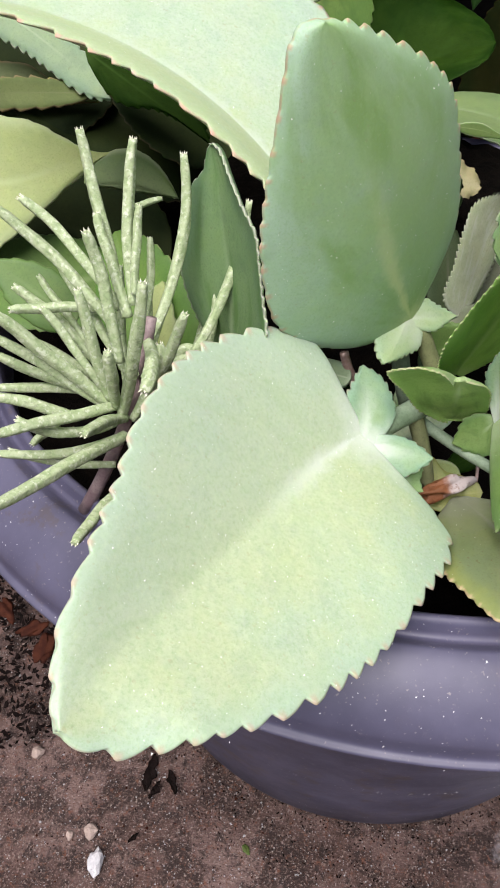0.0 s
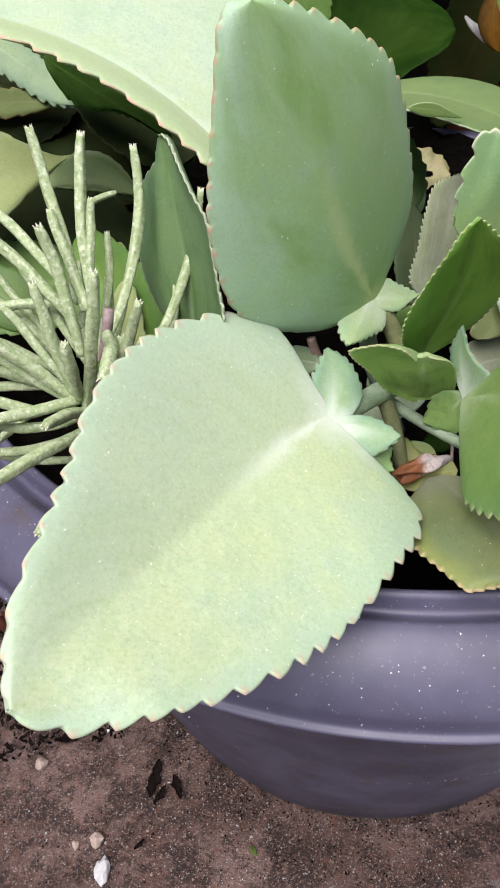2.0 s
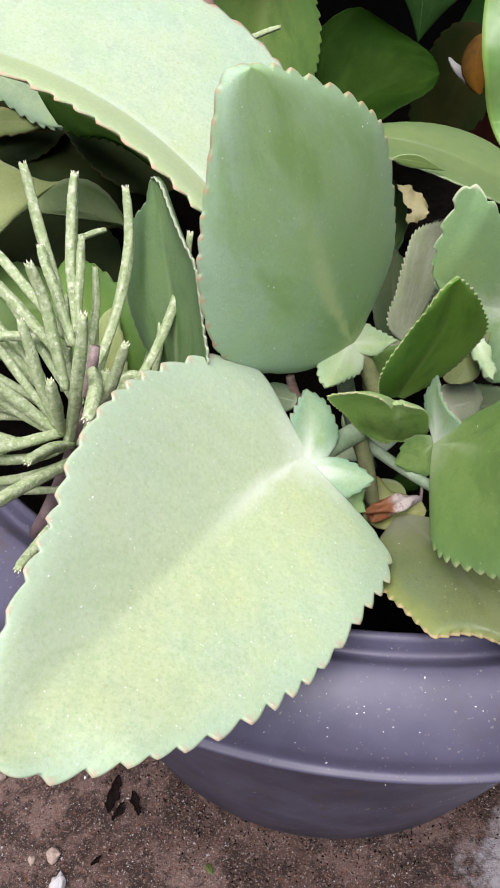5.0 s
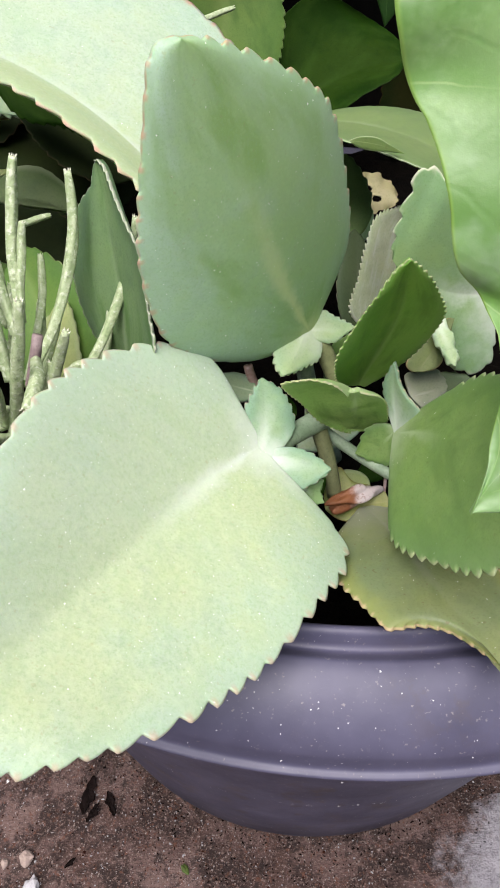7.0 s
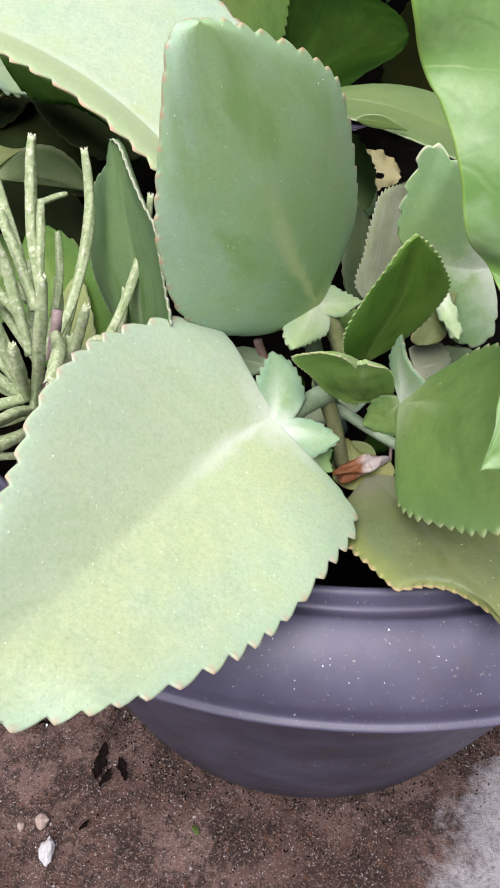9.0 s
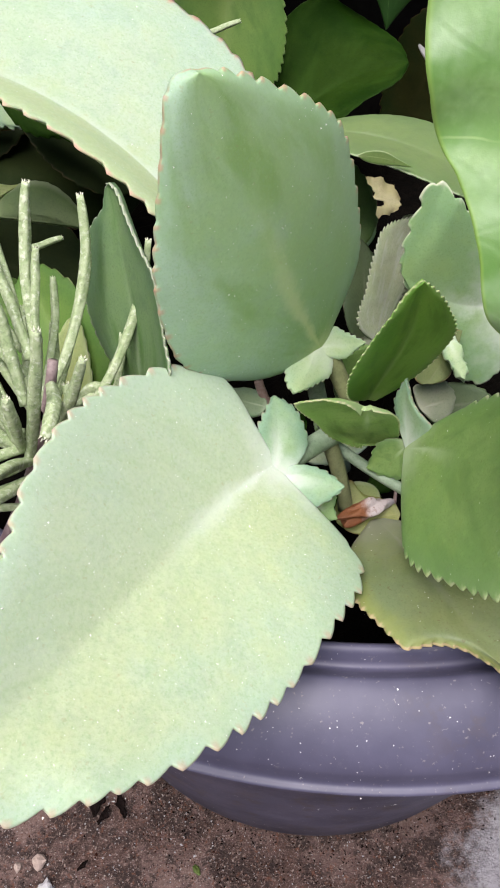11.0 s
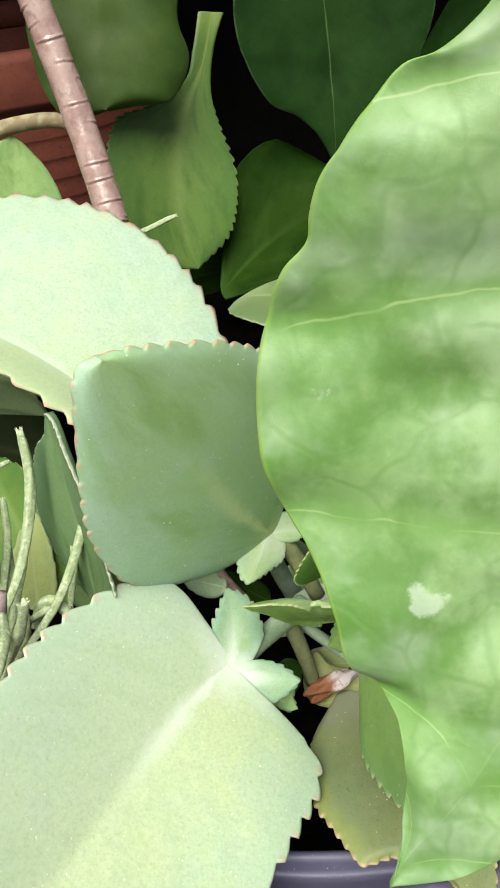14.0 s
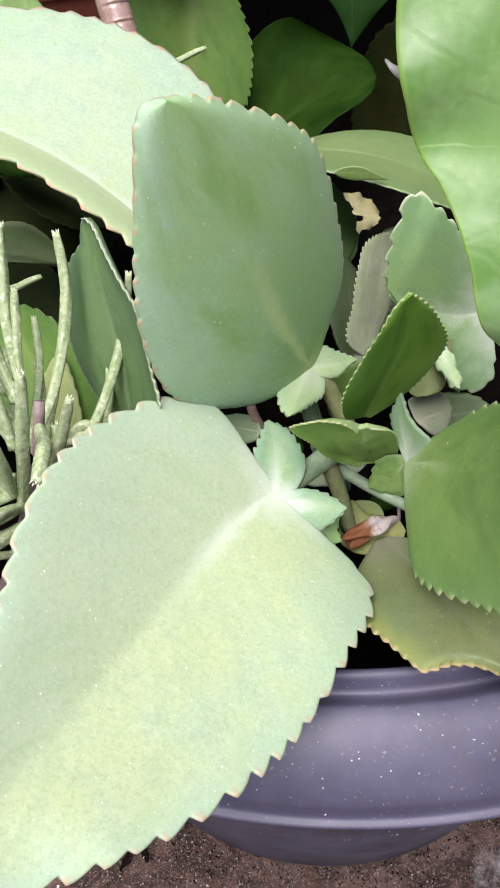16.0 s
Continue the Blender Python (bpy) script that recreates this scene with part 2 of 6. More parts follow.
GREEN = leaf_material("fresh green leaf", (0.15, 0.265, 0.075), (0.20, 0.31, 0.095), (0.40, 0.50, 0.30), (0.36, 0.40, 0.22), 0.5, glow=0.22, rib_width=0.14, rib_end=0.45, tips=0.4, margin=((0.15, 0.26, 0.10), 0.5), streak=((0.095, 0.18, 0.045), 0.5, 5.0, 2.5))
RIMMED = leaf_material("small green leaf with pale rim", (0.16, 0.355, 0.048), (0.22, 0.415, 0.065), (0.31, 0.47, 0.13), (0.42, 0.42, 0.26), 0.52, edge_from=0.975, edge_mix=0.5, tips=0.7, rib_width=0.13, rib_end=1.1, margin=((0.24, 0.36, 0.12), 0.35), streak=((0.10, 0.21, 0.035), 0.5, 3.0, 4.0), lop=((0.21, 0.36, 0.07), 0.5))
CUPPED = leaf_material("cupped leaf with pale rim", (0.20, 0.335, 0.085), (0.25, 0.385, 0.11), (0.36, 0.47, 0.24), (0.50, 0.46, 0.30), 0.52, edge_from=0.96, tips=0.6, glow=0.3, streak=((0.10, 0.20, 0.04), 0.6, 3.0, 4.0))
SPOON = leaf_material("spoon leaf", (0.075, 0.15, 0.03), (0.105, 0.18, 0.036), (0.19, 0.26, 0.075), (0.20, 0.28, 0.10), 0.5, rib_width=0.2, rib_end=1.4, tips=0.3, streak=((0.045, 0.105, 0.016), 0.55, 7.0, 4.0))
# next two greens are cut to near black: the shade is painted in
SHADED_VEINED = leaf_material("veined leaf darkened for shade", (0.009, 0.032, 0.005), (0.015, 0.045, 0.008), (0.085, 0.15, 0.045), (0.05, 0.09, 0.03), 0.42, spec=0.14, rib_width=0.013, rib_end=2.5, glow=0.02, streak=((0.007, 0.022, 0.003), 0.6, 4.0, 3.0))
SHADED_GREEN = leaf_material("green leaf darkened for shade", (0.006, 0.021, 0.0015), (0.013, 0.032, 0.003), (0.028, 0.062, 0.010), (0.03, 0.06, 0.014), 0.62, spec=0.03, streak=((0.020, 0.048, 0.006), 0.45, 6.0, 4.0))
DEEP_OLIVE = leaf_material("deep olive green leaf", (0.026, 0.058, 0.008), (0.040, 0.072, 0.010), (0.07, 0.10, 0.025), (0.06, 0.08, 0.02), 0.48, spec=0.22, freckle=0.1)
YELLOWING = leaf_material("yellowing leaf", (0.16, 0.205, 0.10), (0.19, 0.225, 0.095), (0.25, 0.265, 0.19), (0.44, 0.33, 0.19), 0.52, edge_from=0.97, edge_mix=0.8, tips=0.7, glow=0.35, margin=((0.24, 0.27, 0.065), 0.6), streak=((0.13, 0.17, 0.06), 0.5, 7.0, 3.0), freckle=0.6)
MOSS = leaf_material("mid green leaf", (0.075, 0.145, 0.034), (0.105, 0.18, 0.045), (0.18, 0.26, 0.10), (0.16, 0.22, 0.09), 0.55)
LIME = leaf_material("yellow green leaf", (0.235, 0.30, 0.10), (0.27, 0.325, 0.115), (0.33, 0.39, 0.18), (0.44, 0.48, 0.30), 0.52, margin=((0.33, 0.39, 0.21), 0.7), freckle=0.1)
SHEATH = leaf_material("yellow green withering leaf", (0.17, 0.20, 0.05), (0.22, 0.235, 0.065), (0.26, 0.27, 0.10), (0.20, 0.11, 0.04), 0.5, edge_from=0.9, edge_mix=0.6)
ARCH = leaf_material("arching green leaf", (0.085, 0.145, 0.04), (0.115, 0.175, 0.05), (0.24, 0.31, 0.13), (0.30, 0.36, 0.20), 0.55, edge_from=0.8, edge_mix=0.7, even_edge=True)
OLIVE_DULL = leaf_material("dull olive leaf", (0.085, 0.115, 0.035), (0.11, 0.14, 0.045), (0.13, 0.15, 0.06), (0.20, 0.14, 0.07), 0.6, edge_from=0.88, edge_mix=0.8, even_edge=True)
# darker copy of the leaf underside, with inner shade in its colour
DUSK = leaf_material("underside darkened for shade", (0.045, 0.075, 0.03), (0.065, 0.095, 0.04), (0.17, 0.17, 0.12), (0.20, 0.19, 0.13), 0.65)
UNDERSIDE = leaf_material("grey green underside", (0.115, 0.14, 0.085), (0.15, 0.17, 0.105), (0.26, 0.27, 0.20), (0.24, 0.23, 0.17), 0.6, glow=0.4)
GREY = leaf_material("grey underside", (0.25, 0.295, 0.18), (0.30, 0.335, 0.215), (0.32, 0.35, 0.27), (0.42, 0.42, 0.34), 0.6, edge_mix=0.3, streak=((0.38, 0.41, 0.34), 0.5, 5.0, 9.0))
OLIVE_GREEN = leaf_material("shaded yellow green leaf", (0.075, 0.165, 0.028), (0.105, 0.195, 0.034), (0.21, 0.30, 0.09), (0.28, 0.34, 0.15), 0.55, rib_width=0.16, rib_end=1.2)
SAGE = leaf_material("sage green leaf", (0.115, 0.18, 0.07), (0.145, 0.21, 0.08), (0.22, 0.29, 0.15), (0.30, 0.36, 0.22), 0.55, tips=0.3)
AMBER = leaf_material("amber withering leaf", (0.07, 0.036, 0.005), (0.15, 0.068, 0.007), (0.16, 0.09, 0.015), (0.10, 0.03, 0.01), 0.6, spec=0.1)
DIM = leaf_material("dim blue green leaf", (0.065, 0.115, 0.055), (0.09, 0.145, 0.068), (0.14, 0.20, 0.12), (0.16, 0.20, 0.14), 0.6, spec=0.15)
TAN = leaf_material("dry tan leaf", (0.20, 0.185, 0.09), (0.30, 0.28, 0.15), (0.36, 0.34, 0.20), (0.16, 0.10, 0.05), 0.7)
# olive brown, likewise darkened in colour for the shade it hangs in
OLIVE = leaf_material("olive leaf darkened for shade", (0.010, 0.018, 0.003), (0.020, 0.022, 0.004), (0.03, 0.027, 0.009), (0.05, 0.025, 0.010), 0.7, spec=0.05)
# where each side vein of the broad leaf meets the margin, and how far it leans
BROAD_VEINS = ((0.03, 0.06), (0.14, 0.08), (0.355, 0.10), (0.548, 0.02), (0.775, -0.07), (0.90, -0.08))
BROAD = leaf_material("broad thin leaf", (0.14, 0.265, 0.08), (0.225, 0.35, 0.155), (0.40, 0.50, 0.25), (0.22, 0.36, 0.06), 0.42, edge_from=0.975, edge_mix=0.45, even_edge=True, rib_width=0.018, rib_end=3.0, crumple=0.6, spec=0.36, freckle=0.0, lines=BROAD_VEINS, splashes=(((0.0687, 0.1321, 0.4516), 0.0026), ((0.0809, 0.1154, 0.4204), 0.0036)))
PENCIL = plain_material("pencil leaf", (0.26, 0.345, 0.165), (0.40, 0.47, 0.285), 420, 0.62, 0.7, 0.0008, fine=900, fleck=0.5, pale=(0.68, 0.72, 0.58))
PENCIL_TIP = plain_material("pencil leaf teeth", (0.66, 0.66, 0.50), (0.75, 0.76, 0.62), 300, 0.6)
STEM_PURPLE = plain_material("purple stem", (0.17, 0.115, 0.12), (0.27, 0.21, 0.20), 200, 0.6)
STEM_LIGHT = plain_material("pale rib", (0.34, 0.46, 0.16), (0.42, 0.54, 0.22), 180, 0.5)
STEM_OLIVE = plain_material("olive stem", (0.13, 0.145, 0.065), (0.20, 0.215, 0.10), 180, 0.6)
STEM_PALE = plain_material("pale green stem", (0.19, 0.27, 0.17), (0.28, 0.36, 0.25), 180, 0.6)
BARK = plain_material("brown stem bark", (0.27, 0.165, 0.14), (0.40, 0.285, 0.25), 90, 0.27, 0.3, 0.001, fine=420, spec=0.7, fleck=0.5)
# darker than real soil: shade of the leaf gaps is in the colour
SOIL = plain_material("soil blackened for shade", (0.0022, 0.002, 0.0016), (0.005, 0.004, 0.003), 140, 0.95, 0.9, 0.004, spec=0.03)
TERRACOTTA = plain_material("terracotta", (0.12, 0.026, 0.013), (0.16, 0.038, 0.018), 50, 0.8, 0.4, 0.001)
STONE_WHITE = plain_material("white pebble", (0.36, 0.36, 0.37), (0.48, 0.47, 0.48), 220, 0.7)
STONE_TAN = plain_material("tan pebble", (0.32, 0.25, 0.21), (0.25, 0.19, 0.165), 220, 0.8)
CHAR = plain_material("dark plant debris", (0.004, 0.003, 0.0026), (0.010, 0.0065, 0.006), 200, 0.95, 0.6, spec=0.04)
DEADLEAF = plain_material("dead leaf", (0.030, 0.010, 0.007), (0.055, 0.018, 0.010), 150, 0.85, spec=0.06)
PETAL = plain_material("white petal", (0.75, 0.74, 0.70), (0.68, 0.66, 0.62), 150, 0.6)
SPECK = plain_material("white dust", (0.90, 0.90, 0.88), (0.82, 0.82, 0.80), 300, 0.6)
# near black so that gaps in front of it read as shade
WALL = plain_material("black backdrop wall", (0.005, 0.005, 0.004), (0.009, 0.008, 0.007), 14, 0.9, 0.5, 0.004, spec=0.08)

SHADING_ROOF = plain_material("added shading roof", (0.045, 0.045, 0.05), (0.07, 0.07, 0.075), 20, 0.8, 0.4, 0.003)


def plastic_material():
    m, nt, b, nd = nodes_of("dark grey plastic")
    n1, n2 = noise_of(nt, 28, 4), noise_of(nt, 420, 4, 0.7)
    c = mix(nt, ramp(nt, n1, 0.3, 0.7), (0.050, 0.048, 0.082), (0.083, 0.080, 0.128))
    c = mix(nt, math_node(nt, "MULTIPLY", ramp(nt, n2, 0.6, 0.8), 0.35), c, (0.16, 0.15, 0.17))
    # dried splashes of soil and pale scuffs
    soil = math_node(nt, "MULTIPLY", ramp(nt, noise_of(nt, 75, 6, 0.7), 0.53, 0.64), ramp(nt, noise_of(nt, 9, 3), 0.42, 0.60))
    c = mix(nt, math_node(nt, "MULTIPLY", soil, 0.55), c, (0.070, 0.052, 0.046))
    c = mix(nt, math_node(nt, "MULTIPLY", ramp(nt, noise_of(nt, 700, 3, 0.6), 0.64, 0.72), 0.6), c, (0.26, 0.235, 0.23))
    nt.links.new(c, b.inputs["Base Color"])
    rr = nt.nodes.new("ShaderNodeMapRange")
    nt.links.new(noise_of(nt, 60, 5, 0.65), rr.inputs[0])
    rr.inputs[3].default_value, rr.inputs[4].default_value = 0.38, 0.66
    nt.links.new(rr.outputs[0], b.inputs["Roughness"])
    bump(nt, b, n2, 0.08, 0.0006)
    return m


def dirt_material(name, bare=None):
    m, nt, b, nd = nodes_of(name)
    big, mid, fine = noise_of(nt, 11, 5), noise_of(nt, 90, 8, 0.75), noise_of(nt, 640, 4, 0.8)
    c = mix(nt, ramp(nt, big, 0.36, 0.60), (0.092, 0.046, 0.034), (0.235, 0.15, 0.13))
    c = mix(nt, math_node(nt, "MULTIPLY", ramp(nt, noise_of(nt, 32, 7, 0.72), 0.45, 0.57), 0.92), c, (0.036, 0.017, 0.012))
    c = mix(nt, math_node(nt, "MULTIPLY", ramp(nt, mid, 0.50, 0.60), 0.8), c, (0.030, 0.017, 0.014))
    c = mix(nt, math_node(nt, "MULTIPLY", ramp(nt, fine, 0.53, 0.62), 0.7), c, (0.36, 0.25, 0.21))
    c = mix(nt, math_node(nt, "MULTIPLY", ramp(nt, noise_of(nt, 240, 5, 0.75), 0.55, 0.66), 0.8), c, (0.21, 0.085, 0.048))
    c = mix(nt, math_node(nt, "MULTIPLY", ramp(nt, noise_of(nt, 420, 5, 0.7), 0.55, 0.66), 0.6), c, (0.024, 0.014, 0.011))
    c = mix(nt, math_node(nt, "MULTIPLY", ramp(nt, noise_of(nt, 900, 2, 0.5), 0.665, 0.715), 0.85), c, (0.60, 0.54, 0.50))
    if bare:
        # dirt thins out over a bare middle with a feathered edge
        tc = nd("ShaderNodeTexCoord")
        far = nd("ShaderNodeVectorMath")
        far.operation = "DISTANCE"
        nt.links.new(tc.outputs["Object"], far.inputs[0])
        far.inputs[1].default_value = bare
        rough = math_node(nt, "ADD", math_node(nt, "MULTIPLY", noise_of(nt, 34, 6, 0.7), 0.085), math_node(nt, "MULTIPLY", noise_of(nt, 260, 4, 0.7), 0.03))
        clear = math_node(nt, "SUBTRACT", 1.0, ramp(nt, math_node(nt, "ADD", far.outputs["Value"], rough), 0.150, 0.180))
        pale = mix(nt, ramp(nt, noise_of(nt, 60, 5, 0.6), 0.33, 0.67), (0.42, 0.40, 0.43), (0.56, 0.54, 0.57))
        pale = mix(nt, math_node(nt, "MULTIPLY", ramp(nt, noise_of(nt, 420, 4, 0.65), 0.5, 0.66), 0.55), pale, (0.15, 0.13, 0.135))
        c = mix(nt, clear, c, pale)
    nt.links.new(c, b.inputs["Base Color"])
    b.inputs["Roughness"].default_value = 0.85
    bump(nt, b, math_node(nt, "ADD", mid, math_node(nt, "MULTIPLY", fine, 0.8)), 1.0, 0.005)
    return m


def husk_material():
    """Rusty at one end, white at the other, with dark fibres."""
    m, nt, b, nd = nodes_of("rusty brown husk")
    tc = nd("ShaderNodeTexCoord")
    sep = nd("ShaderNodeSeparateXYZ")
    nt.links.new(tc.outputs["Object"], sep.inputs[0])
    n1, n2 = noise_of(nt, 170, 4, 0.6), noise_of(nt, 520, 4, 0.7)
    where = math_node(nt, "ADD", sep.outputs[0], math_node(nt, "MULTIPLY", math_node(nt, "SUBTRACT", n1, 0.5), 0.014))
    c = mix(nt, ramp(nt, where, -0.002, 0.004), (0.21, 0.075, 0.025), (0.46, 0.40, 0.38))
    c = mix(nt, math_node(nt, "MULTIPLY", ramp(nt, n2, 0.52, 0.66), 0.7), c, (0.13, 0.035, 0.012))
    nt.links.new(c, b.inputs["Base Color"])
    b.inputs["Roughness"].default_value = 0.6
    bump(nt, b, math_node(nt, "ADD", n1, n2), 0.6, 0.001)
    return m


RUST = husk_material()
PLASTIC, DIRT = plastic_material(), dirt_material("dirt on concrete")
CONCRETE = dirt_material("pale concrete under thin dirt", (0.250, 0.112, 0.0))


# ---- helpers for meshes ----
def mesh_from(name, verts, faces, mat, smooth=True, uvs=None):
    me = bpy.data.meshes.new(name)
    me.from_pydata([tuple(map(float, v)) for v in verts], [], faces)
    if uvs is not None:
        layer = me.uv_layers.new(name="UVMap")
        idx = np.empty(len(me.loops), dtype=np.int32)
        me.loops.foreach_get("vertex_index", idx)
        layer.data.foreach_set("uv", np.asarray(uvs, dtype=np.float32)[idx].ravel())
    if smooth:
        me.polygons.foreach_set("use_smooth", np.ones(len(me.polygons), dtype=bool))
    me.materials.append(mat)
    me.update()
    return me


def second_uv(me, uvs):
    """Per-corner copy of a tooth height and a nearness to the margin."""
    layer = me.uv_layers.new(name="Rim")
    idx = np.empty(len(me.loops), dtype=np.int32)
    me.loops.foreach_get("vertex_index", idx)
    layer.data.foreach_set("uv", np.asarray(uvs, dtype=np.float32)[idx].ravel())


def part(name, me, parent, label=""):
    ob = new(name, me)
    ob.parent = parent
    if label:
        tagged(ob, label)
    return ob


def thing(name, place, label, category, group="", kind=""):
    ob = new(name)
    ob.location = place
    ob.empty_display_size = 0.02
    return tagged(ob, label, category, group, kind)


def stick(ob, parent):
    """Hang a part built in world places under its parent."""
    ob.parent = parent
    root = Vector((0, 0, 0))
    p = parent
    while p is not None:
        root += p.location
        p = p.parent
    ob.location = -root
    return ob


def lathe(profile, centre, n=160, size=1.0):
    verts, faces = [], []
    for r, z in ((r * size, z * size) for r, z in profile):
        for k in range(n):
            a = 2 * math.pi * k / n
            verts.append((centre[0] + r * math.cos(a), centre[1] + r * math.sin(a), centre[2] + z))
    for i in range(len(profile) - 1):
        for k in range(n):
            k2 = (k + 1) % n
            faces.append((i * n + k, i * n + k2, (i + 1) * n + k2, (i + 1) * n + k))
    return verts, faces


def bowed(p0, p1, p2, n):
    """Points along a soft curve from p0 over p1 to p2."""
    p0, p1, p2 = (np.array(p, float) for p in (p0, p1, p2))
    c = 2 * p1 - 0.5 * (p0 + p2)
    t = np.linspace(0, 1, n)[:, None]
    return (1 - t) ** 2 * p0 + 2 * t * (1 - t) * c + t**2 * p2


def tube(path, radii, sides=12, cap=True):
    path = np.asarray(path, float)
    verts, faces = [], []
    tang = np.gradient(path, axis=0)
    ref = np.array((0.3, 0.2, 0.93))
    for p, d, r in zip(path, tang, radii):
        d = d / np.linalg.norm(d)
        a = np.cross(d, ref)
        a /= np.linalg.norm(a)
        b = np.cross(d, a)
        for k in range(sides):
            th = 2 * math.pi * k / sides
            verts.append(p + r * (math.cos(th) * a + math.sin(th) * b))
    n = len(path)
    for i in range(n - 1):
        for k in range(sides):
            k2 = (k + 1) % sides
            faces.append((i * sides + k, i * sides + k2, (i + 1) * sides + k2, (i + 1) * sides + k))
    if cap:
        faces.append(tuple(range(sides))[::-1])
        faces.append(tuple((n - 1) * sides + k for k in range(sides)))
    return verts, faces


HINT = np.array((0.0, -0.7, 0.7))


def leaf_frame(base, tip, roll):
    base, tip = np.array(base, float), np.array(tip, float)
    length = np.linalg.norm(tip - base)
    x = (tip - base) / length
    n0 = HINT - x * (x @ HINT)
    n0 /= np.linalg.norm(n0)
    s0 = np.cross(x, n0)
    n = math.cos(roll) * n0 + math.sin(roll) * s0
    return base, length, x, n, np.cross(x, n)


def spline(points, n):
    """n even steps along a smooth curve through the control points."""
    p = np.asarray(points, float)
    if len(p) == 2:
        return p[0] + np.linspace(0, 1, n)[:, None] * (p[1] - p[0])
    k = np.concatenate([[0], np.cumsum(np.sqrt(np.linalg.norm(np.diff(p, axis=0), axis=1)))])
    tan = np.empty_like(p)
    for i in range(1, len(p) - 1):
        h0, h1 = k[i] - k[i - 1], k[i + 1] - k[i]
        tan[i] = ((p[i] - p[i - 1]) / h0 * h1 + (p[i + 1] - p[i]) / h1 * h0) / (h0 + h1)
    tan[0] = 1.5 * (p[1] - p[0]) / (k[1] - k[0]) - 0.5 * tan[1]
    tan[-1] = 1.5 * (p[-1] - p[-2]) / (k[-1] - k[-2]) - 0.5 * tan[-2]
    out = []
    for i in range(len(p) - 1):
        h = k[i + 1] - k[i]
        t = np.linspace(0, 1, 60, endpoint=i == len(p) - 2)[:, None]
        out.append((2 * t**3 - 3 * t**2 + 1) * p[i] + (t**3 - 2 * t**2 + t) * h * tan[i] + (3 * t**2 - 2 * t**3) * p[i + 1] + (t**3 - t**2) * h * tan[i + 1])
    out = np.concatenate(out)
    arc = np.concatenate([[0], np.cumsum(np.linalg.norm(np.diff(out, axis=0), axis=1))])
    s = np.linspace(0, arc[-1], n)
    return np.stack([np.interp(s, arc, out[:, j]) for j in range(out.shape[1])], 1)


def off_rib(p, mid):
    """Distance of each point from the midrib line."""
    return np.min(np.linalg.norm(p[..., None, :] - mid, axis=-1), axis=-1)


def blade_lift(p, mid, right_side, fold, arch, bend, twist):
    """Height of the blade over its plane, in leaf lengths, at points (u, v)."""
    d = off_rib(p, mid)
    soft = np.sqrt(d**2 + 0.0001) - 0.01
    u = np.clip(p[..., 0], -0.3, 1.3)
    flat = np.clip((u - 0.84) / 0.16, 0, 1)
    soft = soft * (1 - flat * flat * (3 - 2 * flat))
    return np.where(right_side, fold[1], fold[0]) * soft + arch * 4 * u * (1 - u) + bend * p[..., 1] ** 2 + twist * (u - 0.5) * p[..., 1]


COLS = (0, 0.025, 0.07, 0.15, 0.27, 0.41, 0.55, 0.68, 0.79, 0.88, 0.94, 0.975, 1.0)


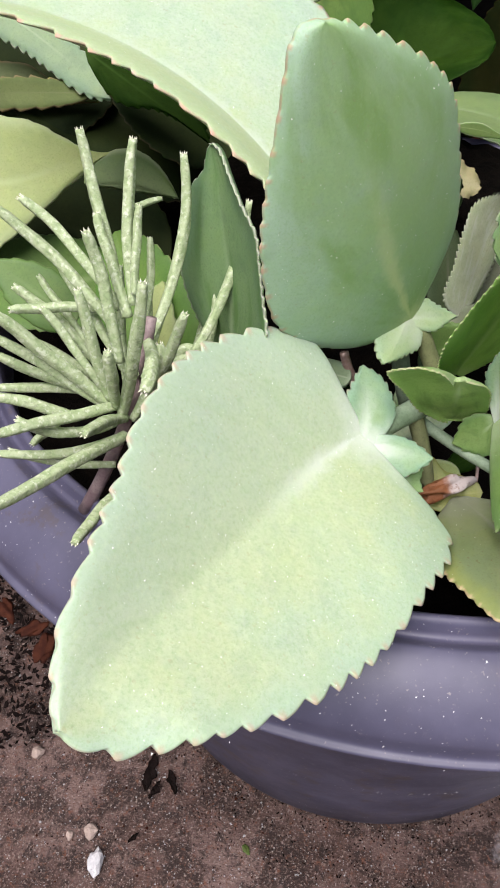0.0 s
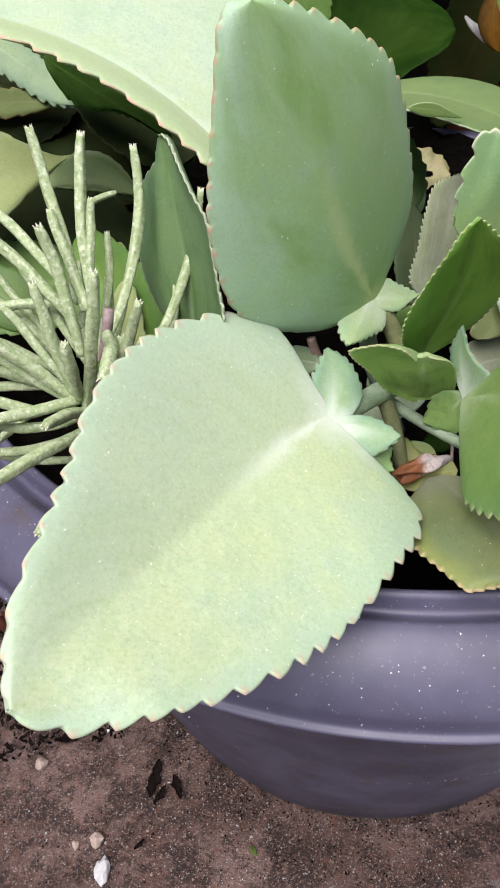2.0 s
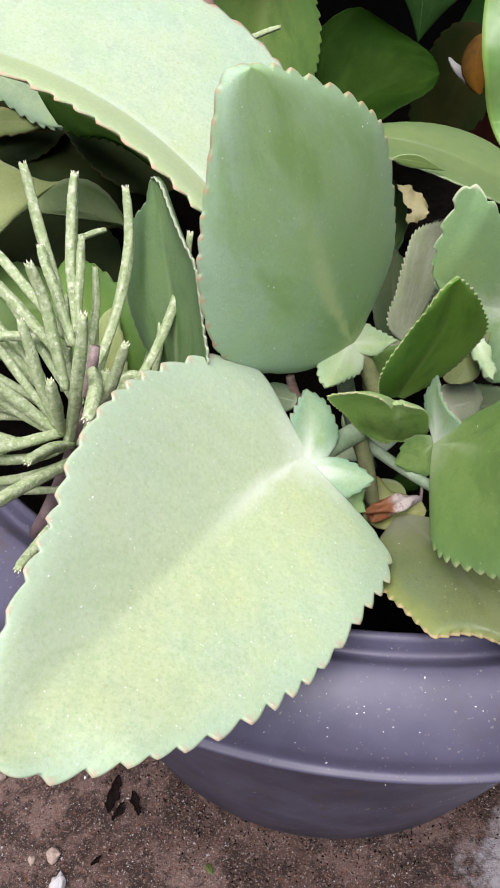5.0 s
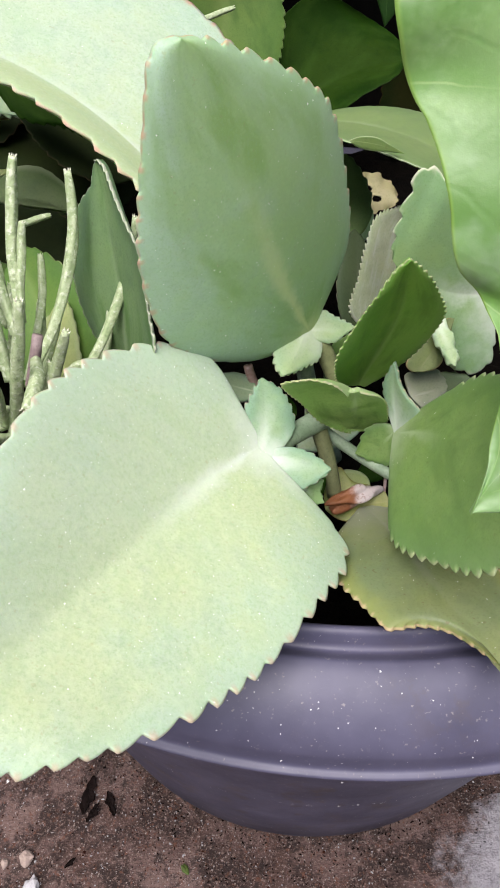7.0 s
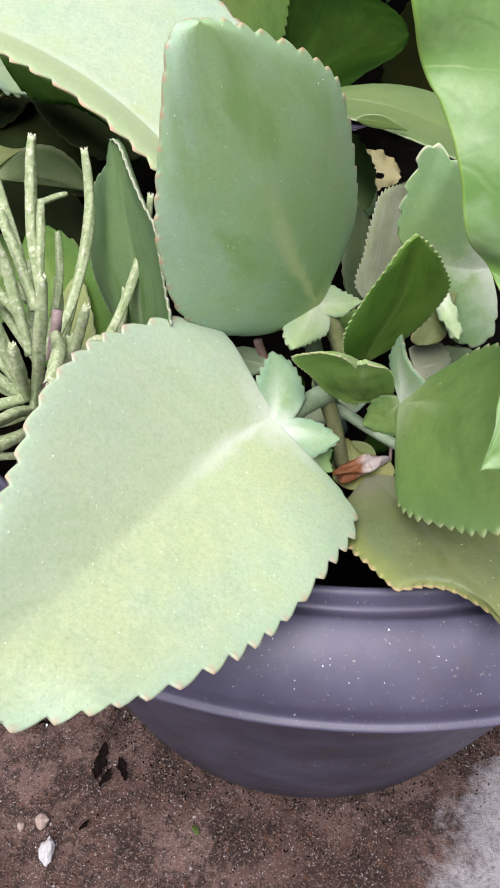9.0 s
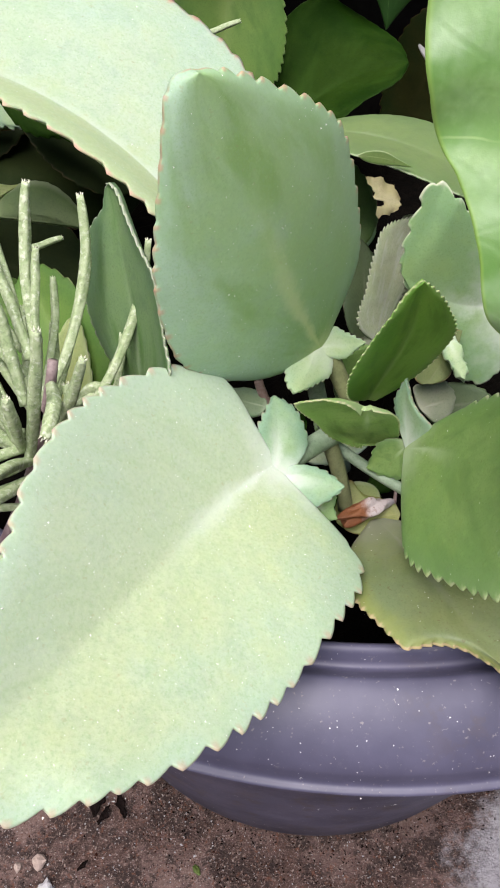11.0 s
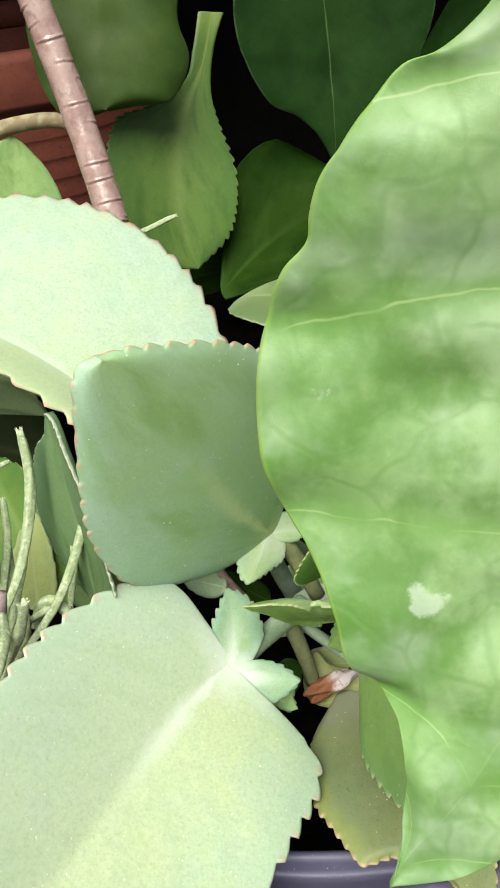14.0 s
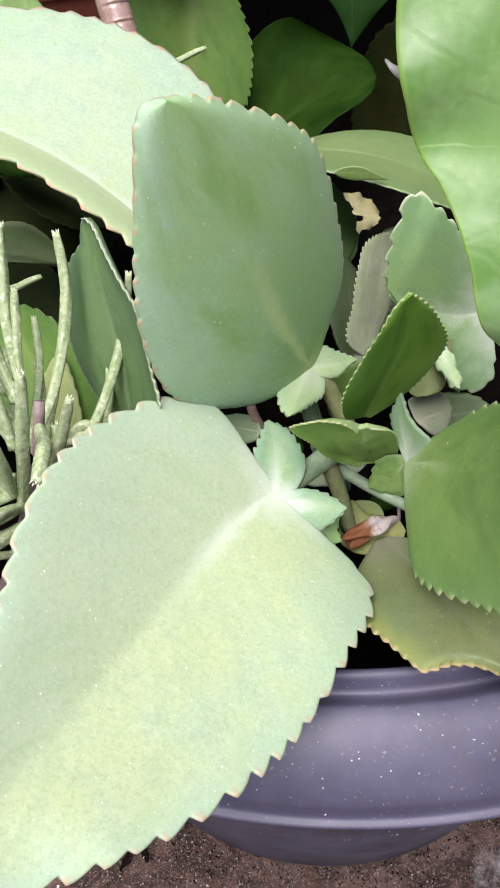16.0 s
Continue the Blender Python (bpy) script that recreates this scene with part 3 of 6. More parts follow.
def leaf_shape(base, tip, roll, w, a, b, asy, arch, lat, fold, pitch=0.0075, tooth=0.0016, thick=0.0026, wav=0.0, waves=3.0, nu=170, ns=12, holes=()):
    """Blade as a closed shell: grid of length by width, toothed margin, folded along its midrib."""
    base, length, x, n, s = leaf_frame(base, tip, roll)
    u = 0.5 - 0.5 * np.cos(np.pi * np.linspace(0.004, 0.996, nu))
    um = a / (a + b)
    f = (u**a * (1 - u) ** b) / (um**a * (1 - um) ** b)
    half_cols = np.array(COLS) if ns == 12 else np.sin(np.pi / 2 * np.linspace(0, 1, ns + 1))
    cols = np.concatenate([-half_cols[:0:-1], half_cols])
    grid, tipness = np.zeros((nu, len(cols), 2)), np.zeros((nu, len(cols)))
    for j, c in enumerate(cols):
        sg = 1.0 if c >= 0 else -1.0
        half = w * length * f * (1 + asy * sg)
        edge = np.stack([u * length, half], 1)
        d = np.gradient(edge, axis=0)
        arc = np.concatenate([[0], np.cumsum(np.hypot(*np.diff(edge, axis=0).T))])
        nor = np.stack([-d[:, 1], d[:, 0]], 1) / (np.hypot(*d.T)[:, None] + 1e-9)
        ph = arc / pitch + (0.3 if sg > 0 else 0.0) + 0.25 * np.sin(arc * 130 + sg)
        k = np.floor(ph)
        ph = ph - k
        size = 0.75 + 0.5 * np.abs(np.sin(k * 12.9898 + sg))
        saw = np.where(ph < 0.78, (ph / 0.78) ** 0.8, (1 - ph) / 0.22)
        fade = np.clip((arc - 0.010) / 0.012, 0, 1) * np.clip((arc[-1] - arc) / 0.004, 0, 1)
        m = abs(c)
        tipness[:, j] = np.where(ph < 0.78, (ph / 0.78) ** 3, (1 - ph) / 0.22) * fade
        grid[:, j, 0] = u * length + nor[:, 0] * tooth * saw * size * fade * m**14
        grid[:, j, 1] = sg * (half * m + nor[:, 1] * tooth * (saw * size - 0.4) * fade * m**14)
    lx, ly = grid[..., 0], grid[..., 1]
    uu = lx / length
    q = 4 * u[:, None] * (1 - u[:, None]) * length * np.ones((1, len(cols)))
    m = np.abs(cols)[None, :] * np.ones((nu, 1))
    plain = np.stack([w * length * f * (1 + asy * (1.0 if c >= 0 else -1.0)) * abs(c) for c in cols], 1)
    soft = np.sqrt(plain**2 + 0.0010**2) - 0.0010
    lift = fold * soft + q * arch
    lift = lift + wav * length * m**2 * np.sin(2 * np.pi * waves * uu + 1.3 * np.sign(ly))
    mid = base + uu[..., None] * length * x + (q * lat)[..., None] * s + ly[..., None] * s
    th = thick * (0.28 + 0.72 * (1 - m**8)) * 0.5
    rim = np.where(m > 0.999, 0.15, 1.0)
    top = mid + (lift + th * rim)[..., None] * n
    bot = mid + (lift - th * rim)[..., None] * n
    nc = len(cols)
    rims = np.stack([tipness.ravel(), m.ravel()], 1)
    verts = np.concatenate([top.reshape(-1, 3), bot.reshape(-1, 3)])
    uvs = np.stack([uu.clip(0, 1).ravel(), np.tile(cols * 0.5 + 0.5, nu)], 1)
    uvs = np.concatenate([uvs, uvs])
    off = nu * nc
    i, j = np.meshgrid(np.arange(nu - 1), np.arange(nc - 1), indexing="ij")
    q0 = (i * nc + j).ravel()
    up = np.stack([q0, q0 + 1, q0 + nc + 1, q0 + nc], 1)
    down = up[:, ::-1] + off
    quads = np.concatenate([up, down])
    if holes:
        mid_uv = uvs[quads % off].mean(1)
        keep = np.ones(len(quads), dtype=bool)
        for hu, hv, hr in holes:
            keep &= np.hypot(mid_uv[:, 0] - hu, mid_uv[:, 1] - hv) > hr
        quads = quads[keep]
    faces = [tuple(map(int, r)) for r in quads]
    ring = [r * nc for r in range(nu)] + [(nu - 1) * nc + c for c in range(1, nc)] + [r * nc + nc - 1 for r in range(nu - 2, -1, -1)] + list(range(nc - 2, 0, -1))
    for p, r in zip(ring, ring[1:] + ring[:1]):
        faces.append((int(r), int(r + off), int(p + off), int(p)))
    return verts, faces, uvs, np.concatenate([rims, rims])


def dust(faces_of, count, seed, r0=0.00009, r1=0.00020):
    """Tiny pale flakes lying on a surface."""
    rng = random.Random(seed)
    points, normals = [p.center[:] for p in faces_of], [p.normal[:] for p in faces_of]
    sums = list(np.cumsum([p.area for p in faces_of]))
    verts, faces = [], []
    for _ in range(count):
        k = rng.choices(range(len(points)), cum_weights=sums)[0]
        n = Vector(normals[k])
        turn = n.to_track_quat("Z", "Y")
        r = rng.uniform(r0, r1) * (1 if rng.random() < 0.9 else 1.7)
        p = Vector(points[k]) + turn @ Vector((rng.uniform(-1, 1) * 0.002, rng.uniform(-1, 1) * 0.002, 0.00015))
        i = len(verts)
        for dx, dy, dz in ((1, 0, 0), (-0.5, 0.8, 0), (-0.6, -0.8, 0), (0.1, 0, 0.35)):
            verts.append(p + turn @ Vector((r * (dx + rng.uniform(-0.4, 0.4)), r * (dy + rng.uniform(-0.4, 0.4)), r * dz)))
        faces += [(i, i + 1, i + 3), (i + 1, i + 2, i + 3), (i + 2, i, i + 3)]
    return mesh_from("dust", verts, faces, SPECK, False)


def leaf(plant, mat, base, tip, *shape, label="", name="leaf", specks=0, **kw):
    verts, faces, uvs, rims = leaf_shape(base, tip, *shape, **kw)
    ob = new(name, mesh_from(name, verts, faces, mat, True, uvs))
    second_uv(ob.data, rims)
    if label:
        tagged(ob, label)
    stick(ob, plant)
    if specks:
        me = ob.data
        top = [p for p in me.polygons[: len(me.polygons) // 2 - 200] if p.area > 1e-9]
        grains = new("dust", dust(top, specks, len(me.polygons)))
        grains.parent = ob
        tagged(grains, "white dust flakes", kind="stuff")
    return ob


def rim_teeth(edge, sg, pitch, tooth, skip=(0.010, 0.004)):
    """Outward and forward push of each margin point, and how far up a tooth it lies."""
    d = np.gradient(edge, axis=0)
    arc = np.concatenate([[0], np.cumsum(np.hypot(*np.diff(edge, axis=0).T))])
    along = d / (np.hypot(*d.T)[:, None] + 1e-9)
    out = np.stack([-along[:, 1], along[:, 0]], 1) * sg
    ph = arc / pitch + (0.3 if sg > 0 else 0.0) + 0.25 * np.sin(arc * 130 + sg) + 0.15 * np.sin(arc * 47)
    k = np.floor(ph)
    ph = ph - k
    size = 0.7 + 0.6 * np.abs(np.sin(k * 12.9898 + sg))
    saw = np.where(ph < 0.74, np.sin(ph / 0.74 * np.pi / 2) ** 0.9, (1 - ph) / 0.26)
    fade = np.clip((arc - skip[0]) / 0.008, 0, 1) * np.clip((arc[-1] - arc) / skip[1], 0, 1)
    push = out * (tooth * (saw * size - 0.45) * fade)[:, None] + along * (tooth * 0.35 * saw * size * fade)[:, None]
    return push, np.where(ph < 0.74, (ph / 0.74) ** 3, (1 - ph) / 0.26) * fade


BLADE_COLS = np.array((0, 0.02, 0.06, 0.12, 0.2, 0.3, 0.41, 0.53, 0.65, 0.74, 0.82, 0.885, 0.925, 0.952, 0.972, 0.988, 1.0))


def blade_shape(base, tip, roll, left, right, rib=((0, 0), (1, 0)), fold=(0.0, 0.0), arch=0.0, bend=0.0, twist=0.0, hem=(0.0, 0.0), pitch=0.008, tooth=0.0015, thick=0.0026, wav=0.0, waves=3.0, nu=190, skip=(0.010, 0.004), ruck=0.0, ruck_scale=60.0, quilt=0.0, veins=()):
    """Blade as a closed shell between two margins and a midrib, drawn as smooth curves in leaf lengths."""
    base, length, x, n, s = leaf_frame(base, tip, roll)
    mid = spline(rib, nu)
    cols = np.concatenate([-BLADE_COLS[:0:-1], BLADE_COLS])
    nc = len(cols)
    grid, rim = np.zeros((nu, nc, 2)), np.zeros((nu, nc))
    sides = {}
    for sg, pts in ((-1.0, left), (1.0, right)):
        edge = spline(pts, nu)
        sides[sg] = edge, *rim_teeth(edge * length, sg, pitch, tooth if np.isscalar(tooth) else tooth[int(sg > 0)], skip)
    for j, c in enumerate(cols):
        edge, push, tipness = sides[1.0 if c >= 0 else -1.0]
        m = abs(c)
        grid[:, j] = mid + m * (edge - mid) + push / length * max(0.0, (m - 0.91) / 0.09) ** 2
        rim[:, j] = tipness
    m = np.abs(cols)[None, :] * np.ones((nu, 1))
    side = np.broadcast_to(cols >= 0, (nu, nc))
    lift = blade_lift(grid, mid[::3], side, fold, arch, bend, twist) + np.where(side, hem[1], hem[0]) * m**5
    row = np.linspace(0, 1, nu)[:, None] * np.ones((1, nc))
    lift = lift + wav * m**2 * np.sin(2 * np.pi * waves * row + 1.3 * np.sign(cols)[None, :])
    if quilt:
        near = np.min(np.stack([np.abs(row + (1 - m) * lean - k) for k, lean in veins]), axis=0)
        lift = lift - quilt * np.exp(-((near / 0.04) ** 2)) * (0.3 + 0.7 * m)
    if ruck:
        for r in range(nu):
            for c in range(nc):
                px, py = grid[r, c] * length * ruck_scale
                lift[r, c] += ruck * (noise.noise((px, py, 1.7)) + 0.45 * noise.noise((px * 2.3, py * 2.3, 4.1)))
    place = base + length * (grid[..., :1] * x + grid[..., 1:] * s)
    th = thick * (0.28 + 0.72 * (1 - m**8)) * 0.5 * np.where(m > 0.999, 0.2, 1.0)
    top = place + (lift * length + th)[..., None] * n
    bot = place + (lift * length - th)[..., None] * n
    verts = np.concatenate([top.reshape(-1, 3), bot.reshape(-1, 3)])
    uvs = np.stack([row.ravel(), np.tile(cols * 0.5 + 0.5, nu)], 1)
    rims = np.stack([rim.ravel(), m.ravel()], 1)
    off = nu * nc
    i, j = np.meshgrid(np.arange(nu - 1), np.arange(nc - 1), indexing="ij")
    q0 = (i * nc + j).ravel()
    up = np.stack([q0, q0 + nc, q0 + nc + 1, q0 + 1], 1)
    if np.cross(top[nu // 2 + 1, nc // 2] - top[nu // 2, nc // 2], top[nu // 2, nc // 2 + 1] - top[nu // 2, nc // 2]) @ n < 0:
        up = up[:, ::-1]
    faces = [tuple(map(int, r)) for r in np.concatenate([up, up[:, ::-1] + off])]
    ring = [r * nc for r in range(nu)] + [(nu - 1) * nc + c for c in range(1, nc)] + [r * nc + nc - 1 for r in range(nu - 2, -1, -1)] + list(range(nc - 2, 0, -1))
    for p, r in zip(ring, ring[1:] + ring[:1]):
        faces.append((int(r), int(r + off), int(p + off), int(p)))
    return verts, faces, np.concatenate([uvs, uvs]), np.concatenate([rims, rims])


def blade(plant, mat, *shape, label="", name="leaf", specks=0, **kw):
    verts, faces, uvs, rims = blade_shape(*shape, **kw)
    me = mesh_from(name, verts, faces, mat, True, uvs)
    second_uv(me, rims)
    ob = new(name, me)
    if label:
        tagged(ob, label)
    stick(ob, plant)
    if specks:
        top = [p for p in me.polygons[: len(me.polygons) // 2 - 300] if p.area > 1e-9]
        grains = new("dust", dust(top, specks, len(me.polygons)))
        grains.parent = ob
        tagged(grains, "white dust flakes", kind="stuff")
    return ob



def stalk(plant, mat, p0, p1, p2, r0, r1, name="stem", label="", n=14):
    path = bowed(p0, p1, p2, n)
    rad = np.linspace(r0, r1, n)
    verts, faces = tube(path, rad, 14)
    ob = new(name, mesh_from(name, verts, faces, mat))
    if label:
        tagged(ob, label)
    return stick(ob, plant)


def woody_stem(plant, p0, p1, p2, r0, r1, label):
    """Glossy brown stem with crescent leaf scars round it at uneven steps."""
    n, sides = 260, 36
    path = bowed(p0, p1, p2, n)
    verts, faces = tube(path, np.linspace(r0, r1, n), sides)
    verts = np.array(verts).reshape(n, sides, 3)
    arc = np.concatenate([[0], np.cumsum(np.linalg.norm(np.diff(path, axis=0), axis=1))])
    rng = random.Random(4)
    at, scars = 0.003, []
    while at < arc[-1]:
        scars.append((at, rng.uniform(0, 2 * math.pi), rng.uniform(0.00035, 0.0008)))
        at += rng.uniform(0.006, 0.010)
    th = np.linspace(0, 2 * math.pi, sides, endpoint=False)
    for i in range(n):
        swell = np.array([0.05 * noise.noise((math.cos(a), math.sin(a), arc[i] * 90)) for a in th]) * r0
        for place, turn, high in scars:
            off = arc[i] - place - 0.0012 * np.cos(th - turn)
            swell = swell + high * np.clip(1.4 * np.cos(th - turn) - 0.35, 0, 1) * (np.exp(-((off / 0.00035) ** 2)) - 0.6 * np.exp(-(((off - 0.0008) / 0.0005) ** 2)))
        out = verts[i] - path[i]
        verts[i] = path[i] + out * (1 + swell / np.linalg.norm(out[0]))[:, None]
    ob = new("stem", mesh_from("stem", verts.reshape(-1, 3), faces, BARK))
    tagged(ob, label)
    return stick(ob, plant)


# ---- ground, slab, added back wall and shading roof ----
def ground_sheet():
    xs = np.concatenate([-np.geomspace(40, 0.5, 14), np.linspace(-0.45, 0.55, 110), np.geomspace(0.6, 40, 14)])
    ys = np.concatenate([-np.geomspace(40, 0.2, 14), np.linspace(-0.15, 0.7, 95), np.geomspace(0.75, 40, 14)])
    verts = []
    for yv in ys:
        for xv in xs:
            near = max(0.0, 1 - max(abs(xv - 0.05), abs(yv - 0.2)) / 0.6)
            h = near * (0.0035 * noise.noise((xv * 22, yv * 22, 0)) + 0.0016 * noise.noise((xv * 90, yv * 90, 3)))
            verts.append((xv, yv, h - 0.004))
    nx = len(xs)
    faces = [(j * nx + i, j * nx + i + 1, (j + 1) * nx + i + 1, (j + 1) * nx + i) for j in range(len(ys) - 1) for i in range(nx - 1)]
    return mesh_from("ground", verts, faces, DIRT)


tagged(new("ground", ground_sheet()), "damp brown gritty dirt over old concrete", "ground", kind="structure")


def blob(centre, size, seed, jag=0.25, n=3):
    bm = bmesh.new()
    bmesh.ops.create_icosphere(bm, subdivisions=n, radius=1.0)
    for v in bm.verts:
        d = 1 + jag * noise.noise(v.co * 1.3 + Vector((seed * 3.1, seed, 0)))
        v.co = Vector((v.co.x * size[0] * d, v.co.y * size[1] * d, v.co.z * size[2] * d)) + Vector(centre)
    verts = [tuple(v.co) for v in bm.verts]
    bm.verts.index_update()
    faces = [tuple(v.index for v in f.verts) for f in bm.faces]
    bm.free()
    return verts, faces


def slab_patch():
    """Bare concrete showing at the edge of the dirt, with an uneven rim."""
    n, verts, faces = 220, [], []
    for ring in (1.0, 0.80, 0.5, 0.0):
        for k in range(n):
            a = 2 * math.pi * k / n
            r = 0.165 * (1 + 0.16 * noise.noise((math.cos(a) * 2.2, math.sin(a) * 2.2, 5)) + 0.05 * noise.noise((math.cos(a) * 9, math.sin(a) * 9, 1))) * ring
            verts.append((0.250 + 1.1 * r * math.cos(a), 0.106 + 0.8 * r * math.sin(a), -0.009 if ring == 1.0 else -0.0012))
    for i in range(3):
        for k in range(n):
            k2 = (k + 1) % n
            faces.append((i * n + k, i * n + k2, (i + 1) * n + k2, (i + 1) * n + k))
    return mesh_from("pavement", verts, faces, CONCRETE, False)


tagged(new("pavement", slab_patch()), "bare pale grey concrete patch amid dirt", "pavement", kind="structure")


def box(x0, y0, z0, x1, y1, z1):
    v = [(x, y, z) for z in (z0, z1) for y in (y0, y1) for x in (x0, x1)]
    return v, [(0, 2, 3, 1), (4, 5, 7, 6), (0, 1, 5, 4), (2, 6, 7, 3), (0, 4, 6, 2), (1, 3, 7, 5)]


# added wall: blocks light from behind and backs leaf gaps with black
tagged(new("backdrop_wall", mesh_from("backdrop_wall", *box(-2.5, 0.86, -0.05, 2.5, 1.0, 1.6), WALL, False)), "added near-black wall behind the plants, standing for deep shade", "wall", kind="structure")

# out of view, added to keep sky and sun off the back plants
tagged(new("shading_roof", mesh_from("shading_roof", *box(-2.5, 0.44, 0.74, 2.5, 1.15, 0.79), SHADING_ROOF, False)), "unseen roof slab added to shade the plants behind", "roof", kind="structure")

# ---- the grey pot ----
POT = (0.0856, 0.3368, 0.0)
pot = thing("plant_pot", POT, "dark grey glossy plastic bowl pot with rolled rim", "plant pot")
outer = [(0.0, 0.001), (0.128, 0.0), (0.134, 0.002), (0.138, 0.006), (0.150, 0.050), (0.176, 0.150), (0.196, 0.212), (0.204, 0.224)]
body = [(r, z) for r, z in outer] + [(0.196, 0.226), (0.186, 0.20), (0.146, 0.055), (0.0, 0.010)]
stick(new("body", mesh_from("body", *lathe(body, POT, 160, 1.09), PLASTIC)), pot)
rim = [(0.1985, 0.2262), (0.2085, 0.2290), (0.2122, 0.2302), (0.2138, 0.2309), (0.2144, 0.2317), (0.2143, 0.2322), (0.2139, 0.2326), (0.2130, 0.2329), (0.2126, 0.2331), (0.2123, 0.2335), (0.2121, 0.2344), (0.2120, 0.2360)]
for k in range(17):
    a = k / 16 * math.pi / 2
    rim.append((0.1945 + 0.0174 * math.cos(a) ** 1.4, 0.2380 + 0.0168 * math.sin(a) ** 1.4))
rim += [(0.1938, 0.2550), (0.1928, 0.2546), (0.1900, 0.2520), (0.1880, 0.2503), (0.1869, 0.2503), (0.1862, 0.2520), (0.1858, 0.2546), (0.1850, 0.2559), (0.1838, 0.2562), (0.1827, 0.2554), (0.1815, 0.2400), (0.1790, 0.2250)]
stick(new("rim", mesh_from("rim", *lathe(rim, POT, 160, 1.09), PLASTIC)), pot)

rim_mesh = [o for o in pot.children if o.name.startswith("rim")][0]
front = [p for p in rim_mesh.data.polygons if p.center.y < 0.30 and p.normal.y < 0.3 and p.normal.z > -0.5]
grains = stick(new("dust", dust(front, 420, 3, 0.00010, 0.00028)), pot)
tagged(grains, "white dust flakes on the plastic", kind="stuff")
body_mesh = [o for o in pot.children if o.name.startswith("body")][0]
front = [p for p in body_mesh.data.polygons if p.center.y < 0.28 and p.normal.y < -0.3 and p.center.z > 0.03]
grains = stick(new("dust", dust(front, 420, 4, 0.00010, 0.00030)), pot)
tagged(grains, "white dust flakes on the plastic", kind="stuff")


def soil_mesh():
    verts, faces, n, rings = [(POT[0], POT[1], 0.240)], [], 120, 46
    for i in range(1, rings + 1):
        for k in range(n):
            a, r = 2 * math.pi * k / n, 0.197 * i / rings
            xv, yv = POT[0] + r * math.cos(a), POT[1] + r * math.sin(a)
            verts.append((xv, yv, 0.248 + 0.032 * max(0.0, min(1.0, (yv - 0.26) / 0.2)) + 0.006 * noise.noise((xv * 60, yv * 60, 0)) + 0.003 * noise.noise((xv * 210, yv * 210, 0))))
    for k in range(n):
        faces.append((0, 1 + k, 1 + (k + 1) % n))
    for i in range(rings - 1):
        for k in range(n):
            k2 = (k + 1) % n
            faces.append((1 + i * n + k, 1 + (i + 1) * n + k, 1 + (i + 1) * n + k2, 1 + i * n + k2))
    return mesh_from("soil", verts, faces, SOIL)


tagged(new("soil", soil_mesh()), "potting soil filling the grey pot, blackened for gap shade", "soil", kind="stuff")

# ---- the toothed succulent in the pot ----
kal = thing("succulent_plant", (0.075, 0.235, 0.246), "pale glaucous succulent with large toothed leaves in grey pot", "plant")
blade(kal, GLAUCOUS, (0.044, 0.1908, 0.3045), (-0.0279, 0.0733, 0.3328), -0.117, ((0.012, -0.023), (0.022, -0.125), (0.046, -0.235), (0.078, -0.285), (0.130, -0.306), (0.246, -0.304), (0.456, -0.299), (0.589, -0.266), (0.717, -0.221), (0.818, -0.172), (0.896, -0.121), (0.965, -0.065), (0.991, -0.026), (1.0, 0.0)), ((-0.002, 0.022), (-0.007, 0.108), (0.005, 0.224), (0.088, 0.295), (0.270, 0.340), (0.458, 0.338), (0.592, 0.291), (0.698, 0.221), (0.816, 0.160), (0.909, 0.108), (0.966, 0.049), (0.991, 0.018), (1.0, 0.0)), rib=((0.0, 0.0), (0.240, 0.024), (0.469, 0.020), (0.720, 0.019), (0.886, 0.022), (1.0, 0.0)), fold=(0.273, 0.20), arch=-0.014, label="broad pale green leaf hanging over the pot rim", pitch=0.0083, tooth=(0.0019, 0.0016), thick=0.003, specks=420, nu=300, skip=(0.027, 0.008))
blade(kal, BLUE_GREEN, (0.063, 0.2301, 0.3221), (0.0235, 0.1945, 0.4239), 0.084, ((-0.005, -0.014), (0.024, -0.106), (0.080, -0.194), (0.229, -0.311), (0.385, -0.369), (0.520, -0.355), (0.651, -0.312), (0.750, -0.256), (0.855, -0.184), (0.956, -0.111), (0.999, -0.072), (1.012, -0.038), (1.000, 0.000)), ((-0.001, 0.019), (0.040, 0.068), (0.087, 0.150), (0.153, 0.234), (0.224, 0.272), (0.357, 0.297), (0.491, 0.314), (0.610, 0.310), (0.719, 0.254), (0.829, 0.169), (0.925, 0.086), (0.970, 0.041), (1.000, 0.000)), rib=((0.000, 0.000), (0.287, -0.031), (0.492, -0.028), (0.693, -0.023), (0.862, -0.020), (1.000, 0.000)), fold=(-0.06, -0.06), arch=0.034, bend=-0.22, hem=(-0.012, -0.008), label="upright blue-green leaf with reddish toothed margin", pitch=0.0072, tooth=(0.0006, 0.0012), thick=0.003, specks=150, nu=280, skip=(0.03, 0.008))
leaf(kal, MINT, (0.0416, 0.2141, 0.3358), (-0.0935, 0.2608, 0.4181), 0.632, 0.247, 0.420, 0.489, 0.608, 0.083, 0.149, 0.254, label="long very pale leaf with pink-tipped teeth", pitch=0.0085, tooth=0.0030, thick=0.003, specks=90)
